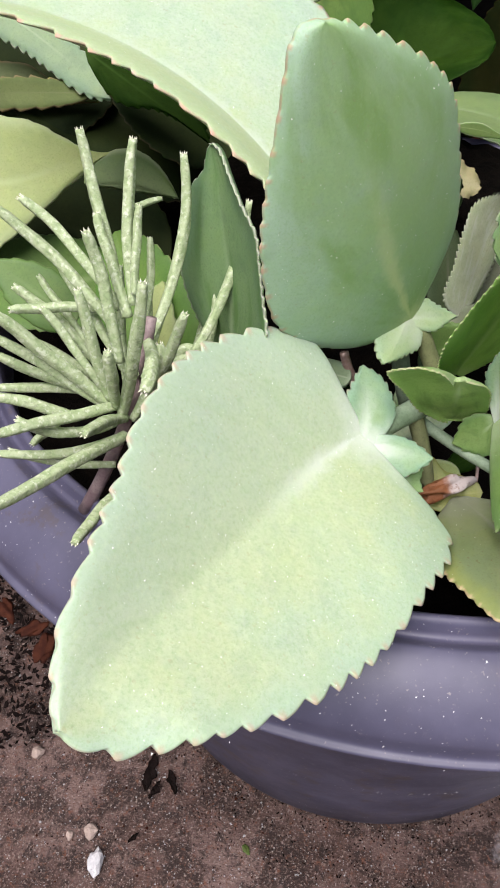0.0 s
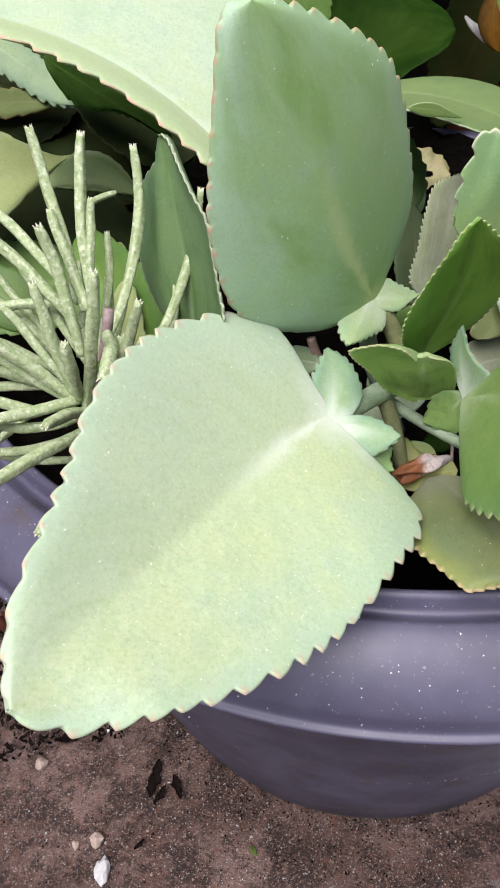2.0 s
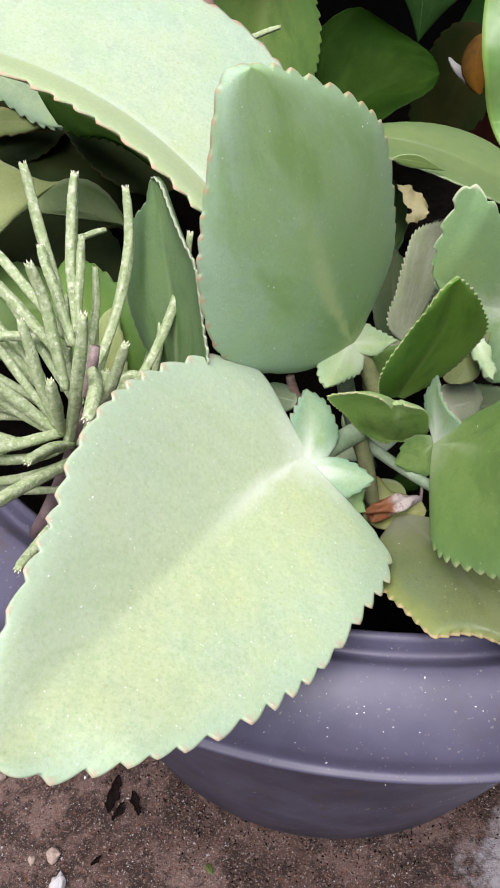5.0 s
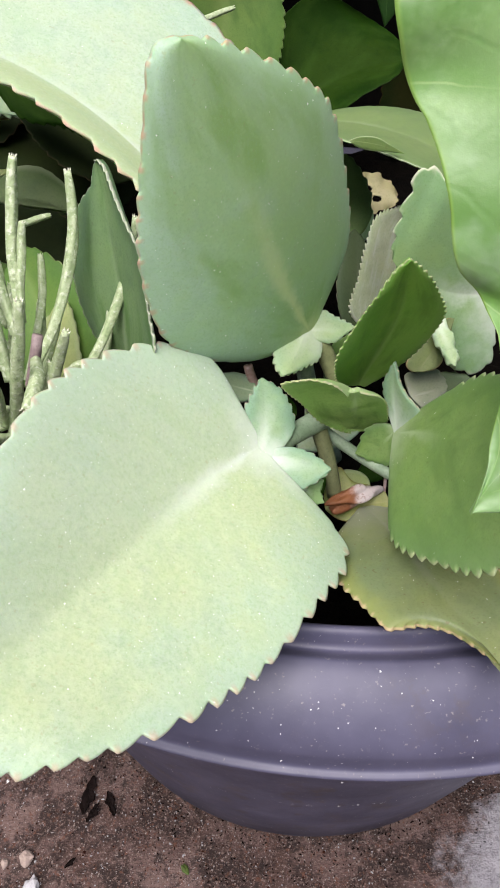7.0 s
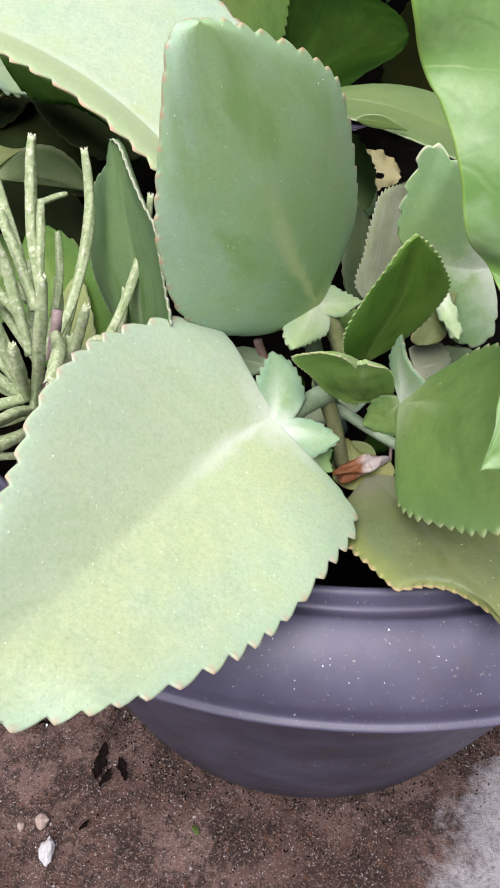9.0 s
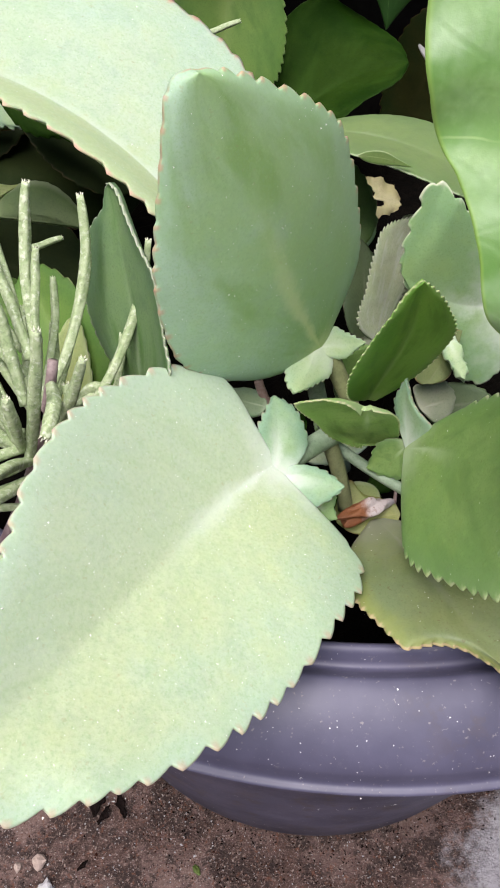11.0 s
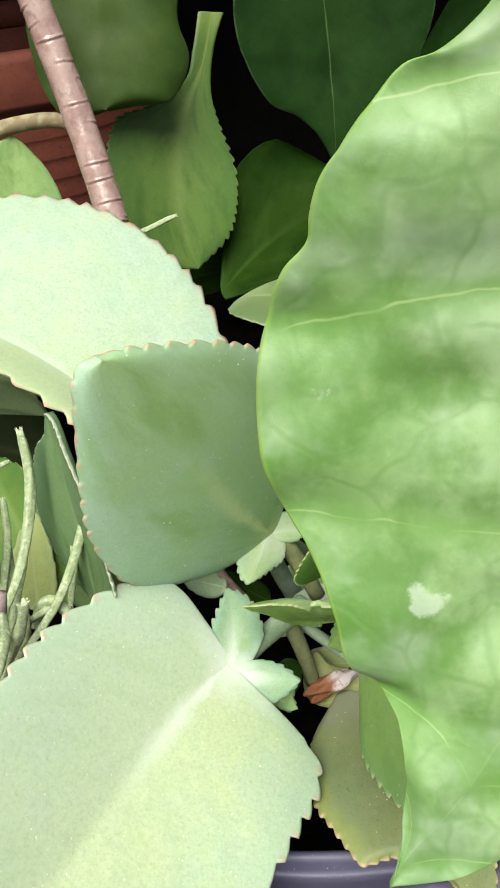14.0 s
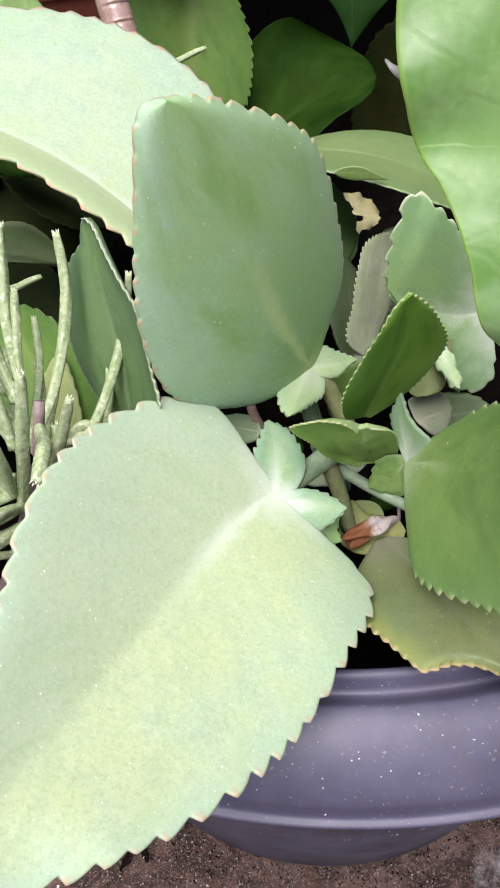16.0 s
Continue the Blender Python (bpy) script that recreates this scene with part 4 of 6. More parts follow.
blade(kal, RIMMED, (0.0808, 0.2247, 0.304), (0.0866, 0.2015, 0.3649), 0.528, ((0.029, -0.047), (0.160, -0.170), (0.521, -0.299), (0.731, -0.228), (0.913, -0.087), (1.0, 0.0)), ((-0.021, 0.050), (0.131, 0.180), (0.404, 0.296), (0.579, 0.306), (0.811, 0.179), (1.0, 0.0)), rib=((0.0, 0.0), (0.243, 0.043), (0.518, 0.081), (1.0, 0.0)), fold=(0.34, 0.34), arch=-0.014, label="small upright fresh green leaf with pale serrated rim", pitch=0.0028, tooth=0.0009, thick=0.0016, skip=(0.004, 0.001), nu=240)
blade(kal, GREEN, (0.0916, 0.2018, 0.2988), (0.1049, 0.127, 0.35), 0.496, ((0.000, -0.023), (0.115, -0.102), (0.262, -0.170), (0.425, -0.227), (0.554, -0.249), (0.726, -0.209), (0.890, -0.110), (1.000, 0.000)), ((0.019, 0.044), (0.067, 0.118), (0.181, 0.234), (0.294, 0.329), (0.370, 0.352), (0.462, 0.356), (0.636, 0.347), (0.795, 0.326), (0.921, 0.296), (1.020, 0.228), (1.044, 0.126), (1.000, 0.000)), rib=((0.000, 0.000), (0.203, -0.021), (0.390, -0.018), (0.705, -0.011), (1.000, 0.000)), fold=(0.03, 0.03), arch=0.0, label="rounded mid-green leaf with finely toothed margin", pitch=0.0056, tooth=0.0016, specks=40, skip=(0.032, 0.002), nu=260)
blade(kal, YELLOWING, (0.0833, 0.1989, 0.265), (0.1057, 0.1053, 0.2923), -0.241, ((0.021, -0.040), (0.261, -0.149), (0.555, -0.178), (0.811, -0.125), (0.999, 0.000)), ((0.007, 0.038), (0.196, 0.186), (0.400, 0.270), (0.493, 0.277), (0.568, 0.261), (0.665, 0.242), (0.704, 0.230), (0.708, 0.137), (0.735, 0.079), (0.774, 0.046), (0.867, 0.003), (0.999, 0.000)), rib=((-0.005, -0.004), (0.426, 0.011), (0.665, 0.021), (0.999, 0.000)), fold=(0.133, 0.2), arch=0.06, hem=(0.0, -0.02), label="yellowing old leaf with brown dry edge", pitch=0.0036, tooth=0.0009, specks=60, nu=240, skip=(0.02, 0.002))
blade(kal, PALE_RIM, (0.0022, 0.209, 0.3197), (-0.0036, 0.2353, 0.382), -0.936, ((-0.004, -0.043), (0.217, -0.198), (0.467, -0.261), (0.653, -0.227), (0.827, -0.151), (0.894, -0.065), (0.969, -0.046), (1.0, 0.0)), ((0.008, 0.055), (0.185, 0.380), (0.310, 0.388), (0.478, 0.386), (0.606, 0.374), (0.722, 0.275), (0.878, 0.151), (0.973, 0.067), (1.0, 0.0)), rib=((0.0, 0.0), (0.391, 0.090), (0.643, 0.077), (0.837, 0.058), (1.0, 0.0)), fold=(0.14, 0.14), arch=0.033, hem=(0.0, 0.03), label="narrow grey-green leaf with whitish rim", pitch=0.0035, tooth=0.0009, skip=(0.01, 0.002))
blade(kal, PALE_FOOT, (0.1359, 0.2595, 0.3212), (0.0967, 0.2609, 0.3347), -0.660, ((-0.039, -0.074), (-0.248, -0.357), (-0.311, -0.673), (-0.091, -0.793), (0.319, -0.507), (0.679, -0.266), (1.0, 0.0)), ((0.033, 0.052), (0.228, 0.358), (0.691, 0.705), (1.085, 0.818), (1.106, 0.587), (1.083, 0.281), (1.0, 0.0)), rib=((0.0, 0.0), (0.356, -0.114), (1.0, 0.0)), fold=(0.15, 0.15), label="pale upright leaf with whitish foot behind the small one", pitch=0.0075, tooth=0.0018, skip=(0.012, 0.002))
blade(kal, GREY, (0.092, 0.2685, 0.3002), (0.1076, 0.2956, 0.3398), 0.682, ((-0.013, -0.047), (0.074, -0.253), (0.326, -0.270), (0.572, -0.294), (0.788, -0.291), (0.935, -0.138), (1.0, 0.0)), ((0.014, 0.050), (0.305, 0.130), (0.633, 0.172), (0.951, 0.190), (1.016, 0.108), (1.0, 0.0)), rib=((0.0, 0.0), (0.495, -0.029), (1.0, 0.0)), fold=(0.05, 0.05), label="greyish leaf underside with fine teeth", pitch=0.0024, tooth=0.0013, skip=(0.005, 0.0005), thick=0.0016)
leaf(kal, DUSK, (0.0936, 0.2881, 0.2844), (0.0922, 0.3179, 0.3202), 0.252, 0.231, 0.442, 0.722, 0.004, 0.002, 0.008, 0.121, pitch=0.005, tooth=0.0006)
blade(kal, CUPPED, (0.074, 0.197, 0.3217), (0.0775, 0.2115, 0.2941), 0.403, ((-0.049, -0.056), (0.108, -0.275), (0.459, -0.367), (0.833, -0.368), (1.006, -0.185), (1.0, 0.0)), ((-0.004, 0.071), (-0.242, 0.214), (-0.359, 0.473), (-0.215, 0.736), (0.176, 0.566), (0.632, 0.349), (1.0, 0.0)), rib=((0.0, 0.0), (0.504, -0.027), (1.0, 0.0)), bend=-0.12, hem=(0.05, 0.08), label="small cupped leaf with pale serrated margin", pitch=0.0024, tooth=0.0007, thick=0.0018, skip=(0.003, 0.001), ruck=0.03, ruck_scale=70.0)
blade(kal, AURICLE, (0.045, 0.189, 0.3045), (0.0448, 0.2121, 0.3162), 0.421, ((-0.254, -0.278), (0.001, -0.388), (0.324, -0.340), (0.562, -0.234), (0.776, -0.125), (0.998, -0.003)), ((-0.207, 0.005), (0.090, 0.291), (0.385, 0.456), (0.648, 0.410), (0.883, 0.274), (0.966, 0.136), (0.998, -0.003)), rib=((-0.237, -0.153), (0.344, 0.002), (0.998, -0.003)), fold=(0.1, 0.1), bend=-0.1, name="auricle", pitch=0.0036, tooth=0.0011, thick=0.002, skip=(0.014, 0.001), nu=120)
blade(kal, AURICLE, (0.045, 0.1895, 0.3042), (0.0661, 0.1834, 0.3002), -0.241, ((-0.137, -0.028), (0.142, -0.088), (0.389, -0.168), (0.660, -0.157), (0.886, -0.072), (1.013, 0.013)), ((-0.053, 0.317), (0.252, 0.444), (0.533, 0.491), (0.755, 0.346), (0.921, 0.156), (1.013, 0.013)), rib=((-0.110, 0.130), (0.453, 0.076), (1.013, 0.013)), fold=(-0.1, -0.2), name="auricle", pitch=0.0036, tooth=0.0007, thick=0.002, skip=(0.010, 0.001), nu=120)
blade(kal, PALE_FOOT, (0.055, 0.188, 0.296), (0.0655, 0.185, 0.291), 0.046, ((0.061, 0.198), (0.401, -0.045), (0.854, -0.108), (0.921, 0.169), (1.161, 0.416)), ((0.209, 0.488), (0.639, 0.601), (0.952, 0.592), (1.161, 0.416)), rib=((0.135, 0.343), (1.161, 0.416)), name="auricle", pitch=0.003, tooth=0.0006, thick=0.0016, skip=(0.003, 0.001), nu=80)
blade(kal, AURICLE_PALE, (0.062, 0.229, 0.3262), (0.08, 0.2335, 0.3245), 0.247, ((-0.154, -0.016), (0.144, -0.188), (0.323, -0.272), (0.522, -0.152), (0.760, -0.028), (0.976, 0.085)), ((-0.167, 0.197), (0.175, 0.309), (0.517, 0.357), (0.746, 0.222), (0.976, 0.085)), rib=((-0.157, 0.090), (0.493, 0.083), (0.976, 0.085)), fold=(0.08, 0.08), name="auricle", pitch=0.0026, tooth=0.0007, thick=0.002, skip=(0.008, 0.001), nu=120)
blade(kal, AURICLE_PALE, (0.062, 0.229, 0.3262), (0.053, 0.2105, 0.314), -0.339, ((-0.098, -0.155), (0.098, -0.329), (0.347, -0.376), (0.544, -0.231), (0.751, -0.064), (0.891, 0.091)), ((-0.012, 0.178), (0.293, 0.302), (0.549, 0.332), (0.779, 0.252), (0.891, 0.091)), rib=((-0.086, 0.033), (0.441, 0.014), (0.891, 0.091)), fold=(-0.15, -0.15), name="auricle", pitch=0.0026, tooth=0.0007, thick=0.002, skip=(0.008, 0.001), nu=120)
blade(kal, AURICLE, (0.0919, 0.2016, 0.2995), (0.0886, 0.208, 0.3248), -0.871, ((0.017, -0.047), (0.252, -0.117), (0.408, -0.153), (0.700, -0.161), (0.802, -0.113), (0.920, -0.051), (1.000, 0.000)), ((0.000, 0.057), (0.354, 0.448), (0.470, 0.373), (0.573, 0.212), (0.718, 0.090), (0.882, 0.046), (1.000, 0.000)), rib=((0.000, 0.000), (0.424, -0.006), (1.000, 0.000)), fold=(0.2, 0.2), name="auricle", pitch=0.0034, tooth=0.0006, thick=0.0018, skip=(0.006, 0.002), nu=120)
blade(kal, GREEN, (0.0927, 0.2036, 0.3), (0.08, 0.205, 0.289), -0.124, ((0.121, -0.071), (0.349, -0.468), (0.574, -0.615), (0.899, -0.333), (1.094, -0.003)), ((0.037, 0.103), (0.297, 0.308), (0.600, 0.327), (0.941, 0.111), (1.094, -0.003)), rib=((0.059, 0.026), (0.570, -0.105), (1.094, -0.003)), fold=(-0.15, 0.15), name="auricle", pitch=0.0034, tooth=0.0008, thick=0.002, skip=(0.004, 0.001), nu=120)
leaf(kal, AURICLE_PALE, (0.1130, 0.2531, 0.3159), (0.1184, 0.2312, 0.3051), 0.000, 0.150, 0.452, 0.697, -0.001, 0.001, -0.002, 0.220, name="auricle", pitch=0.0036, tooth=0.0013, nu=110, wav=0.05)
blade(kal, OLIVE_DULL, (0.1071, 0.2388, 0.2987), (0.1217, 0.2522, 0.3138), 0.037, ((-0.060, -0.069), (-0.028, -0.220), (0.375, -0.213), (0.871, -0.134), (1.0, 0.0)), ((0.042, 0.075), (0.238, 0.212), (0.584, 0.154), (0.833, 0.060), (1.0, 0.0)), fold=(0.1, 0.1), label="shaded olive leaf underside behind the small leaf", pitch=0.004, tooth=0.0004, thick=0.0016, skip=(0.004, 0.001), nu=90)
blade(kal, UNDERSIDE, (0.1057, 0.238, 0.2872), (0.1204, 0.2406, 0.2901), 0.062, ((-0.033, -0.121), (0.023, -0.610), (0.365, -0.555), (0.830, -0.484), (0.964, -0.246), (1.0, 0.0)), ((0.055, 0.131), (0.273, 0.468), (0.502, 0.558), (0.842, 0.253), (1.0, 0.0)), fold=(0.1, 0.1), label="dull grey-green leaf underside", pitch=0.004, tooth=0.0006, thick=0.0016, skip=(0.004, 0.001), nu=90)
leaf(kal, GLAUCOUS, (0.0857, 0.2329, 0.2841), (0.0596, 0.2202, 0.2775), 0.002, 0.248, 0.449, 0.702, 0.000, 0.000, 0.000, 0.120, nu=60, pitch=0.005, tooth=0.0004)
leaf(kal, SHADED_GREEN, (0.0628, 0.2067, 0.2799), (0.0653, 0.1964, 0.2738), -0.011, 0.397, 0.448, 0.703, 0.001, 0.000, 0.001, 0.120, nu=60, pitch=0.004, tooth=0.0006)
leaf(kal, UNDERSIDE, (0.1000, 0.2780, 0.2880), (0.1110, 0.3080, 0.3360), 0.3, 0.260, 0.450, 0.640, 0.02, 0.010, 0.004, 0.134, pitch=0.004, tooth=0.0006, nu=80)
leaf(kal, UNDERSIDE, (0.0860, 0.2640, 0.2930), (0.1080, 0.2700, 0.2990), 0.2, 0.420, 0.450, 0.640, 0.03, 0.010, 0.004, 0.134, pitch=0.004, tooth=0.0009, nu=80)
leaf(kal, SAGE, (0.0629, 0.3474, 0.3557), (0.1447, 0.2882, 0.3458), -0.757, 0.354, 0.450, 0.563, 0.028, 0.101, -0.008, 0.075, label="leaf lying flat behind the upright one", pitch=0.007, tooth=0.0008)
blade(kal, ARCH, (0.08, 0.2807, 0.3716), (0.1012, 0.2821, 0.3662), 0.607, ((0.000, 0.000), (0.100, -0.070), (0.230, -0.120), (0.449, -0.145), (0.717, -0.077), (1.000, 0.000)), ((0.000, 0.000), (0.120, 0.060), (0.388, 0.079), (0.682, 0.038), (1.000, 0.000)), rib=((0.000, 0.000), (0.490, -0.040), (1.000, 0.000)), label="rolled-under green leaf underside", pitch=0.006, tooth=0.0001, thick=0.0008, nu=100)
leaf(kal, DIM, (0.1062, 0.3882, 0.2785), (0.1037, 0.3986, 0.3104), 0.093, 0.352, 0.440, 0.722, -0.001, 0.001, -0.001, 0.120, nu=80, pitch=0.006, tooth=0.0006)
leaf(kal, MOSS, (0.0913, 0.3287, 0.3105), (0.0921, 0.3565, 0.3394), 0.010, 0.297, 0.448, 0.703, -0.002, -0.001, -0.002, 0.119, nu=60)
leaf(kal, TAN, (0.1062, 0.4077, 0.3022), (0.1326, 0.4059, 0.2968), -0.006, 0.419, 0.433, 0.718, -0.016, 0.005, -0.012, 0.125, label="tan dried leaf scrap with holes", pitch=0.006, tooth=0.0014, nu=90, ns=22, thick=0.0008, wav=0.05, holes=((0.35, 0.40, 0.07), (0.55, 0.62, 0.10), (0.22, 0.66, 0.05)))
blade(kal, LIME, (-0.1144, 0.2888, 0.3463), (-0.0431, 0.3088, 0.3528), 0.106, ((0.031, -0.111), (0.245, -0.357), (0.403, -0.289), (0.564, -0.226), (0.713, -0.106), (0.843, -0.017), (1.000, 0.000)), ((-0.047, 0.206), (0.044, 0.441), (0.234, 0.380), (0.492, 0.232), (0.688, 0.115), (0.864, 0.024), (1.000, 0.000)), rib=((0.000, 0.000), (0.429, 0.055), (0.711, 0.018), (1.000, 0.000)), fold=(0.1, 0.1), label="yellow-green leaf with pale thick edge", pitch=0.01, tooth=0.0004, thick=0.004)
blade(kal, ARCH, (-0.0593, 0.2987, 0.3433), (-0.0218, 0.2954, 0.3388), 0.140, ((-0.019, -0.145), (0.114, -0.282), (0.279, -0.401), (0.518, -0.419), (0.732, -0.315), (0.886, -0.161), (1.000, -0.000)), ((0.089, -0.013), (0.244, -0.213), (0.413, -0.303), (0.579, -0.281), (0.769, -0.132), (0.906, -0.022), (1.000, -0.000)), label="arching leaf with pale rim and toothed end", pitch=0.0045, tooth=(0.0002, 0.0009), thick=0.003, skip=(0.012, 0.002), nu=120)
# three near-black leaves added to fill the back with painted shade
leaf(kal, SHADE, (-0.0050, 0.3850, 0.3200), (-0.1080, 0.3920, 0.3480), 0.300, 0.420, 0.450, 0.640, 0.010, 0.030, 0.004, 0.134, pitch=0.006, tooth=0.001, label="large leaf coloured near black for deep shade")
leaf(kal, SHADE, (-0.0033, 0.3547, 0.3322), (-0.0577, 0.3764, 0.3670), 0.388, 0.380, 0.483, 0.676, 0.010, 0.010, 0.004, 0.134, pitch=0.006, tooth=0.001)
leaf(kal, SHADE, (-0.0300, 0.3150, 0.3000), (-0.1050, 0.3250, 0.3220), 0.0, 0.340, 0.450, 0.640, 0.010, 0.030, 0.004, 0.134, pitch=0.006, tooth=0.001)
leaf(kal, MOSS, (0.0800, 0.2620, 0.2830), (0.0940, 0.2580, 0.3020), 0.1, 0.420, 0.450, 0.700, 0.02, 0.010, 0.004, 0.134, pitch=0.004, tooth=0.0008, nu=80)
leaf(kal, OLIVE_GREEN, (0.0180, 0.2220, 0.3000), (-0.0020, 0.2320, 0.3160), 0.0, 0.360, 0.450, 0.700, 0.02, 0.010, 0.004, 0.134, pitch=0.004, tooth=0.0010, nu=80)
blade(kal, OLIVE_DULL, (-0.1283, 0.3765, 0.3584), (-0.065, 0.3783, 0.3502), 0.134, ((-0.009, -0.159), (0.270, -0.202), (0.473, -0.203), (0.663, -0.102), (0.853, -0.031), (1.000, 0.000)), ((0.011, 0.200), (0.288, 0.102), (0.531, 0.081), (0.775, 0.043), (1.000, 0.000)), label="dull olive leaf with brown dry rim", pitch=0.009, tooth=0.0004, nu=120)
blade(kal, SHADED_GREEN, (-0.0622, 0.3482, 0.3797), (-0.0101, 0.3306, 0.3474), 0.061, ((0.009, -0.052), (0.274, -0.185), (0.594, -0.177), (0.818, -0.117), (1.000, 0.000)), ((0.054, 0.048), (0.268, 0.135), (0.418, 0.127), (0.561, 0.039), (0.737, -0.002), (1.000, 0.000)), label="green toothed leaf under the big one, darkened for shade", pitch=0.0045, tooth=0.0012, nu=140, skip=(0.01, 0.004))
leaf(kal, MOSS, (-0.0473, 0.2957, 0.3032), (-0.1085, 0.2654, 0.3133), 0.304, 0.351, 0.517, 0.622, -0.007, -0.010, 0.004, 0.107, pitch=0.007, tooth=0.001)
blade(kal, DULL, (-0.1198, 0.3757, 0.3995), (-0.0576, 0.3694, 0.3539), 0.072, ((0.032, -0.063), (0.327, -0.153), (0.591, -0.136), (0.790, -0.118), (0.912, -0.055), (1.0, 0.0)), ((-0.055, 0.081), (0.146, 0.140), (0.298, 0.102), (0.495, 0.073), (0.683, 0.081), (0.829, 0.074), (0.927, 0.047), (1.0, 0.0)), rib=((0.0, 0.0), (0.466, -0.038), (1.0, 0.0)), label="pale blue-green toothed leaf under the big one", pitch=0.0045, tooth=0.0014, skip=(0.004, 0.001))
leaf(kal, OLIVE_DULL, (-0.0673, 0.3727, 0.3552), (-0.1203, 0.3362, 0.3649), -0.175, 0.110, 0.546, 0.544, 0.005, -0.016, 0.020, 0.117, label="dull olive withered leaf")
leaf(kal, LIME, (-0.0277, 0.2309, 0.2941), (-0.0254, 0.2541, 0.3247), -0.028, 0.221, 0.404, 0.740, -0.010, 0.008, -0.039, 0.121, pitch=0.006, tooth=0.0006, nu=80)
leaf(kal, MOSS, (-0.0146, 0.2470, 0.2959), (-0.0341, 0.2748, 0.3275), -0.003, 0.280, 0.427, 0.699, -0.023, -0.000, -0.048, 0.119, pitch=0.005, tooth=0.0012)
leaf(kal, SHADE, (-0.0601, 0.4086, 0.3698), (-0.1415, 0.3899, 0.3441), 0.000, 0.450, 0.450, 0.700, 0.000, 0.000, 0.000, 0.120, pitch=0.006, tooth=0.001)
leaf(kal, SHADED_GREEN, (0.0198, 0.4425, 0.3202), (0.0794, 0.4555, 0.3228), 0.000, 0.200, 0.450, 0.700, 0.000, 0.000, 0.000, 0.120, pitch=0.006, tooth=0.0006)
leaf(kal, MOSS, (0.0117, 0.2264, 0.2921), (-0.0174, 0.2432, 0.3038), 0.000, 0.360, 0.450, 0.700, 0.000, 0.000, 0.000, 0.120, pitch=0.005, tooth=0.0008, nu=80)
leaf(kal, OLIVE_GREEN, (-0.0186, 0.2346, 0.2920), (-0.0457, 0.2814, 0.3310), -0.373, 0.311, 0.480, 0.668, -0.017, 0.019, -0.017, 0.132, pitch=0.006, tooth=0.001)
leaf(kal, MOSS, (0.0059, 0.2372, 0.2935), (-0.0154, 0.2610, 0.3064), -0.048, 0.290, 0.433, 0.739, 0.003, -0.009, 0.006, 0.116, pitch=0.006, tooth=0.001)
leaf(kal, MOSS, (-0.0517, 0.2210, 0.3272), (-0.0770, 0.2291, 0.3458), 0.035, 0.293, 0.446, 0.705, 0.007, -0.000, 0.011, 0.120, pitch=0.006, tooth=0.0008)
leaf(kal, MOSS, (0.0228, 0.2291, 0.2994), (0.0075, 0.2365, 0.3035), 0.006, 0.347, 0.447, 0.706, 0.002, -0.001, 0.002, 0.120, pitch=0.004, tooth=0.0006, nu=80)
leaf(kal, DULL, (0.0443, 0.2280, 0.2987), (0.0273, 0.2348, 0.2997), -0.001, 0.298, 0.448, 0.703, -0.001, -0.001, -0.001, 0.120, pitch=0.004, tooth=0.0008, nu=80)
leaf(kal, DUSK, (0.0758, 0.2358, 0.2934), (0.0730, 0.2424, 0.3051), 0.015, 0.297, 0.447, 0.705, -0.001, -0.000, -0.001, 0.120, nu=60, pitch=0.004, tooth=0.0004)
leaf(kal, LIME, (0.0889, 0.2155, 0.2601), (0.0690, 0.2184, 0.2610), -0.008, 0.320, 0.450, 0.701, -0.003, -0.000, -0.004, 0.120, nu=60, pitch=0.004, tooth=0.0004)
leaf(kal, SHADED_GREEN, (0.0981, 0.2259, 0.2644), (0.0839, 0.2204, 0.2603), -0.003, 0.318, 0.449, 0.702, -0.000, 0.000, -0.000, 0.120, nu=60, pitch=0.004, tooth=0.0006)
leaf(kal, SHADED_GREEN, (0.0598, 0.2315, 0.2837), (0.0415, 0.2401, 0.2928), 0.029, 0.243, 0.446, 0.706, -0.001, -0.001, -0.002, 0.120, nu=60, pitch=0.004, tooth=0.0006)
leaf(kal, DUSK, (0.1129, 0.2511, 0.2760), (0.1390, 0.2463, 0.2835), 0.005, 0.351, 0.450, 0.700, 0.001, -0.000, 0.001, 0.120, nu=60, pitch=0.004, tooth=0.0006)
leaf(kal, GREEN, (0.0674, 0.2509, 0.2777), (0.0867, 0.2407, 0.2693), 0.009, 0.400, 0.452, 0.696, 0.003, -0.001, 0.003, 0.119, nu=60, pitch=0.004, tooth=0.0006)
stalk(kal, BARK, (0.0415, 0.2323, 0.3077), (0.0448, 0.2313, 0.2979), (0.0519, 0.2321, 0.2832), 0.0017, 0.0020)
stalk(kal, BARK, (0.0924, 0.2156, 0.2734), (0.0931, 0.2118, 0.2694), (0.0919, 0.2058, 0.2627), 0.0007, 0.0006, name="twig")
stalk(kal, STEM_OLIVE, (0.0640, 0.2130, 0.2985), (0.0690, 0.2080, 0.2850), (0.0725, 0.2030, 0.2690), 0.0030, 0.0028, label="olive-green leaf stalk")
stalk(kal, STEM_PALE, (0.0607, 0.2319, 0.3194), (0.0655, 0.2374, 0.2927), (0.0785, 0.2417, 0.2527), 0.0032, 0.0038)
stalk(kal, STEM_PALE, (0.0500, 0.1965, 0.3000), (0.0590, 0.2060, 0.2985), (0.0720, 0.2180, 0.2960), 0.0034, 0.0042, name="petiole", label="thick pale green petiole")
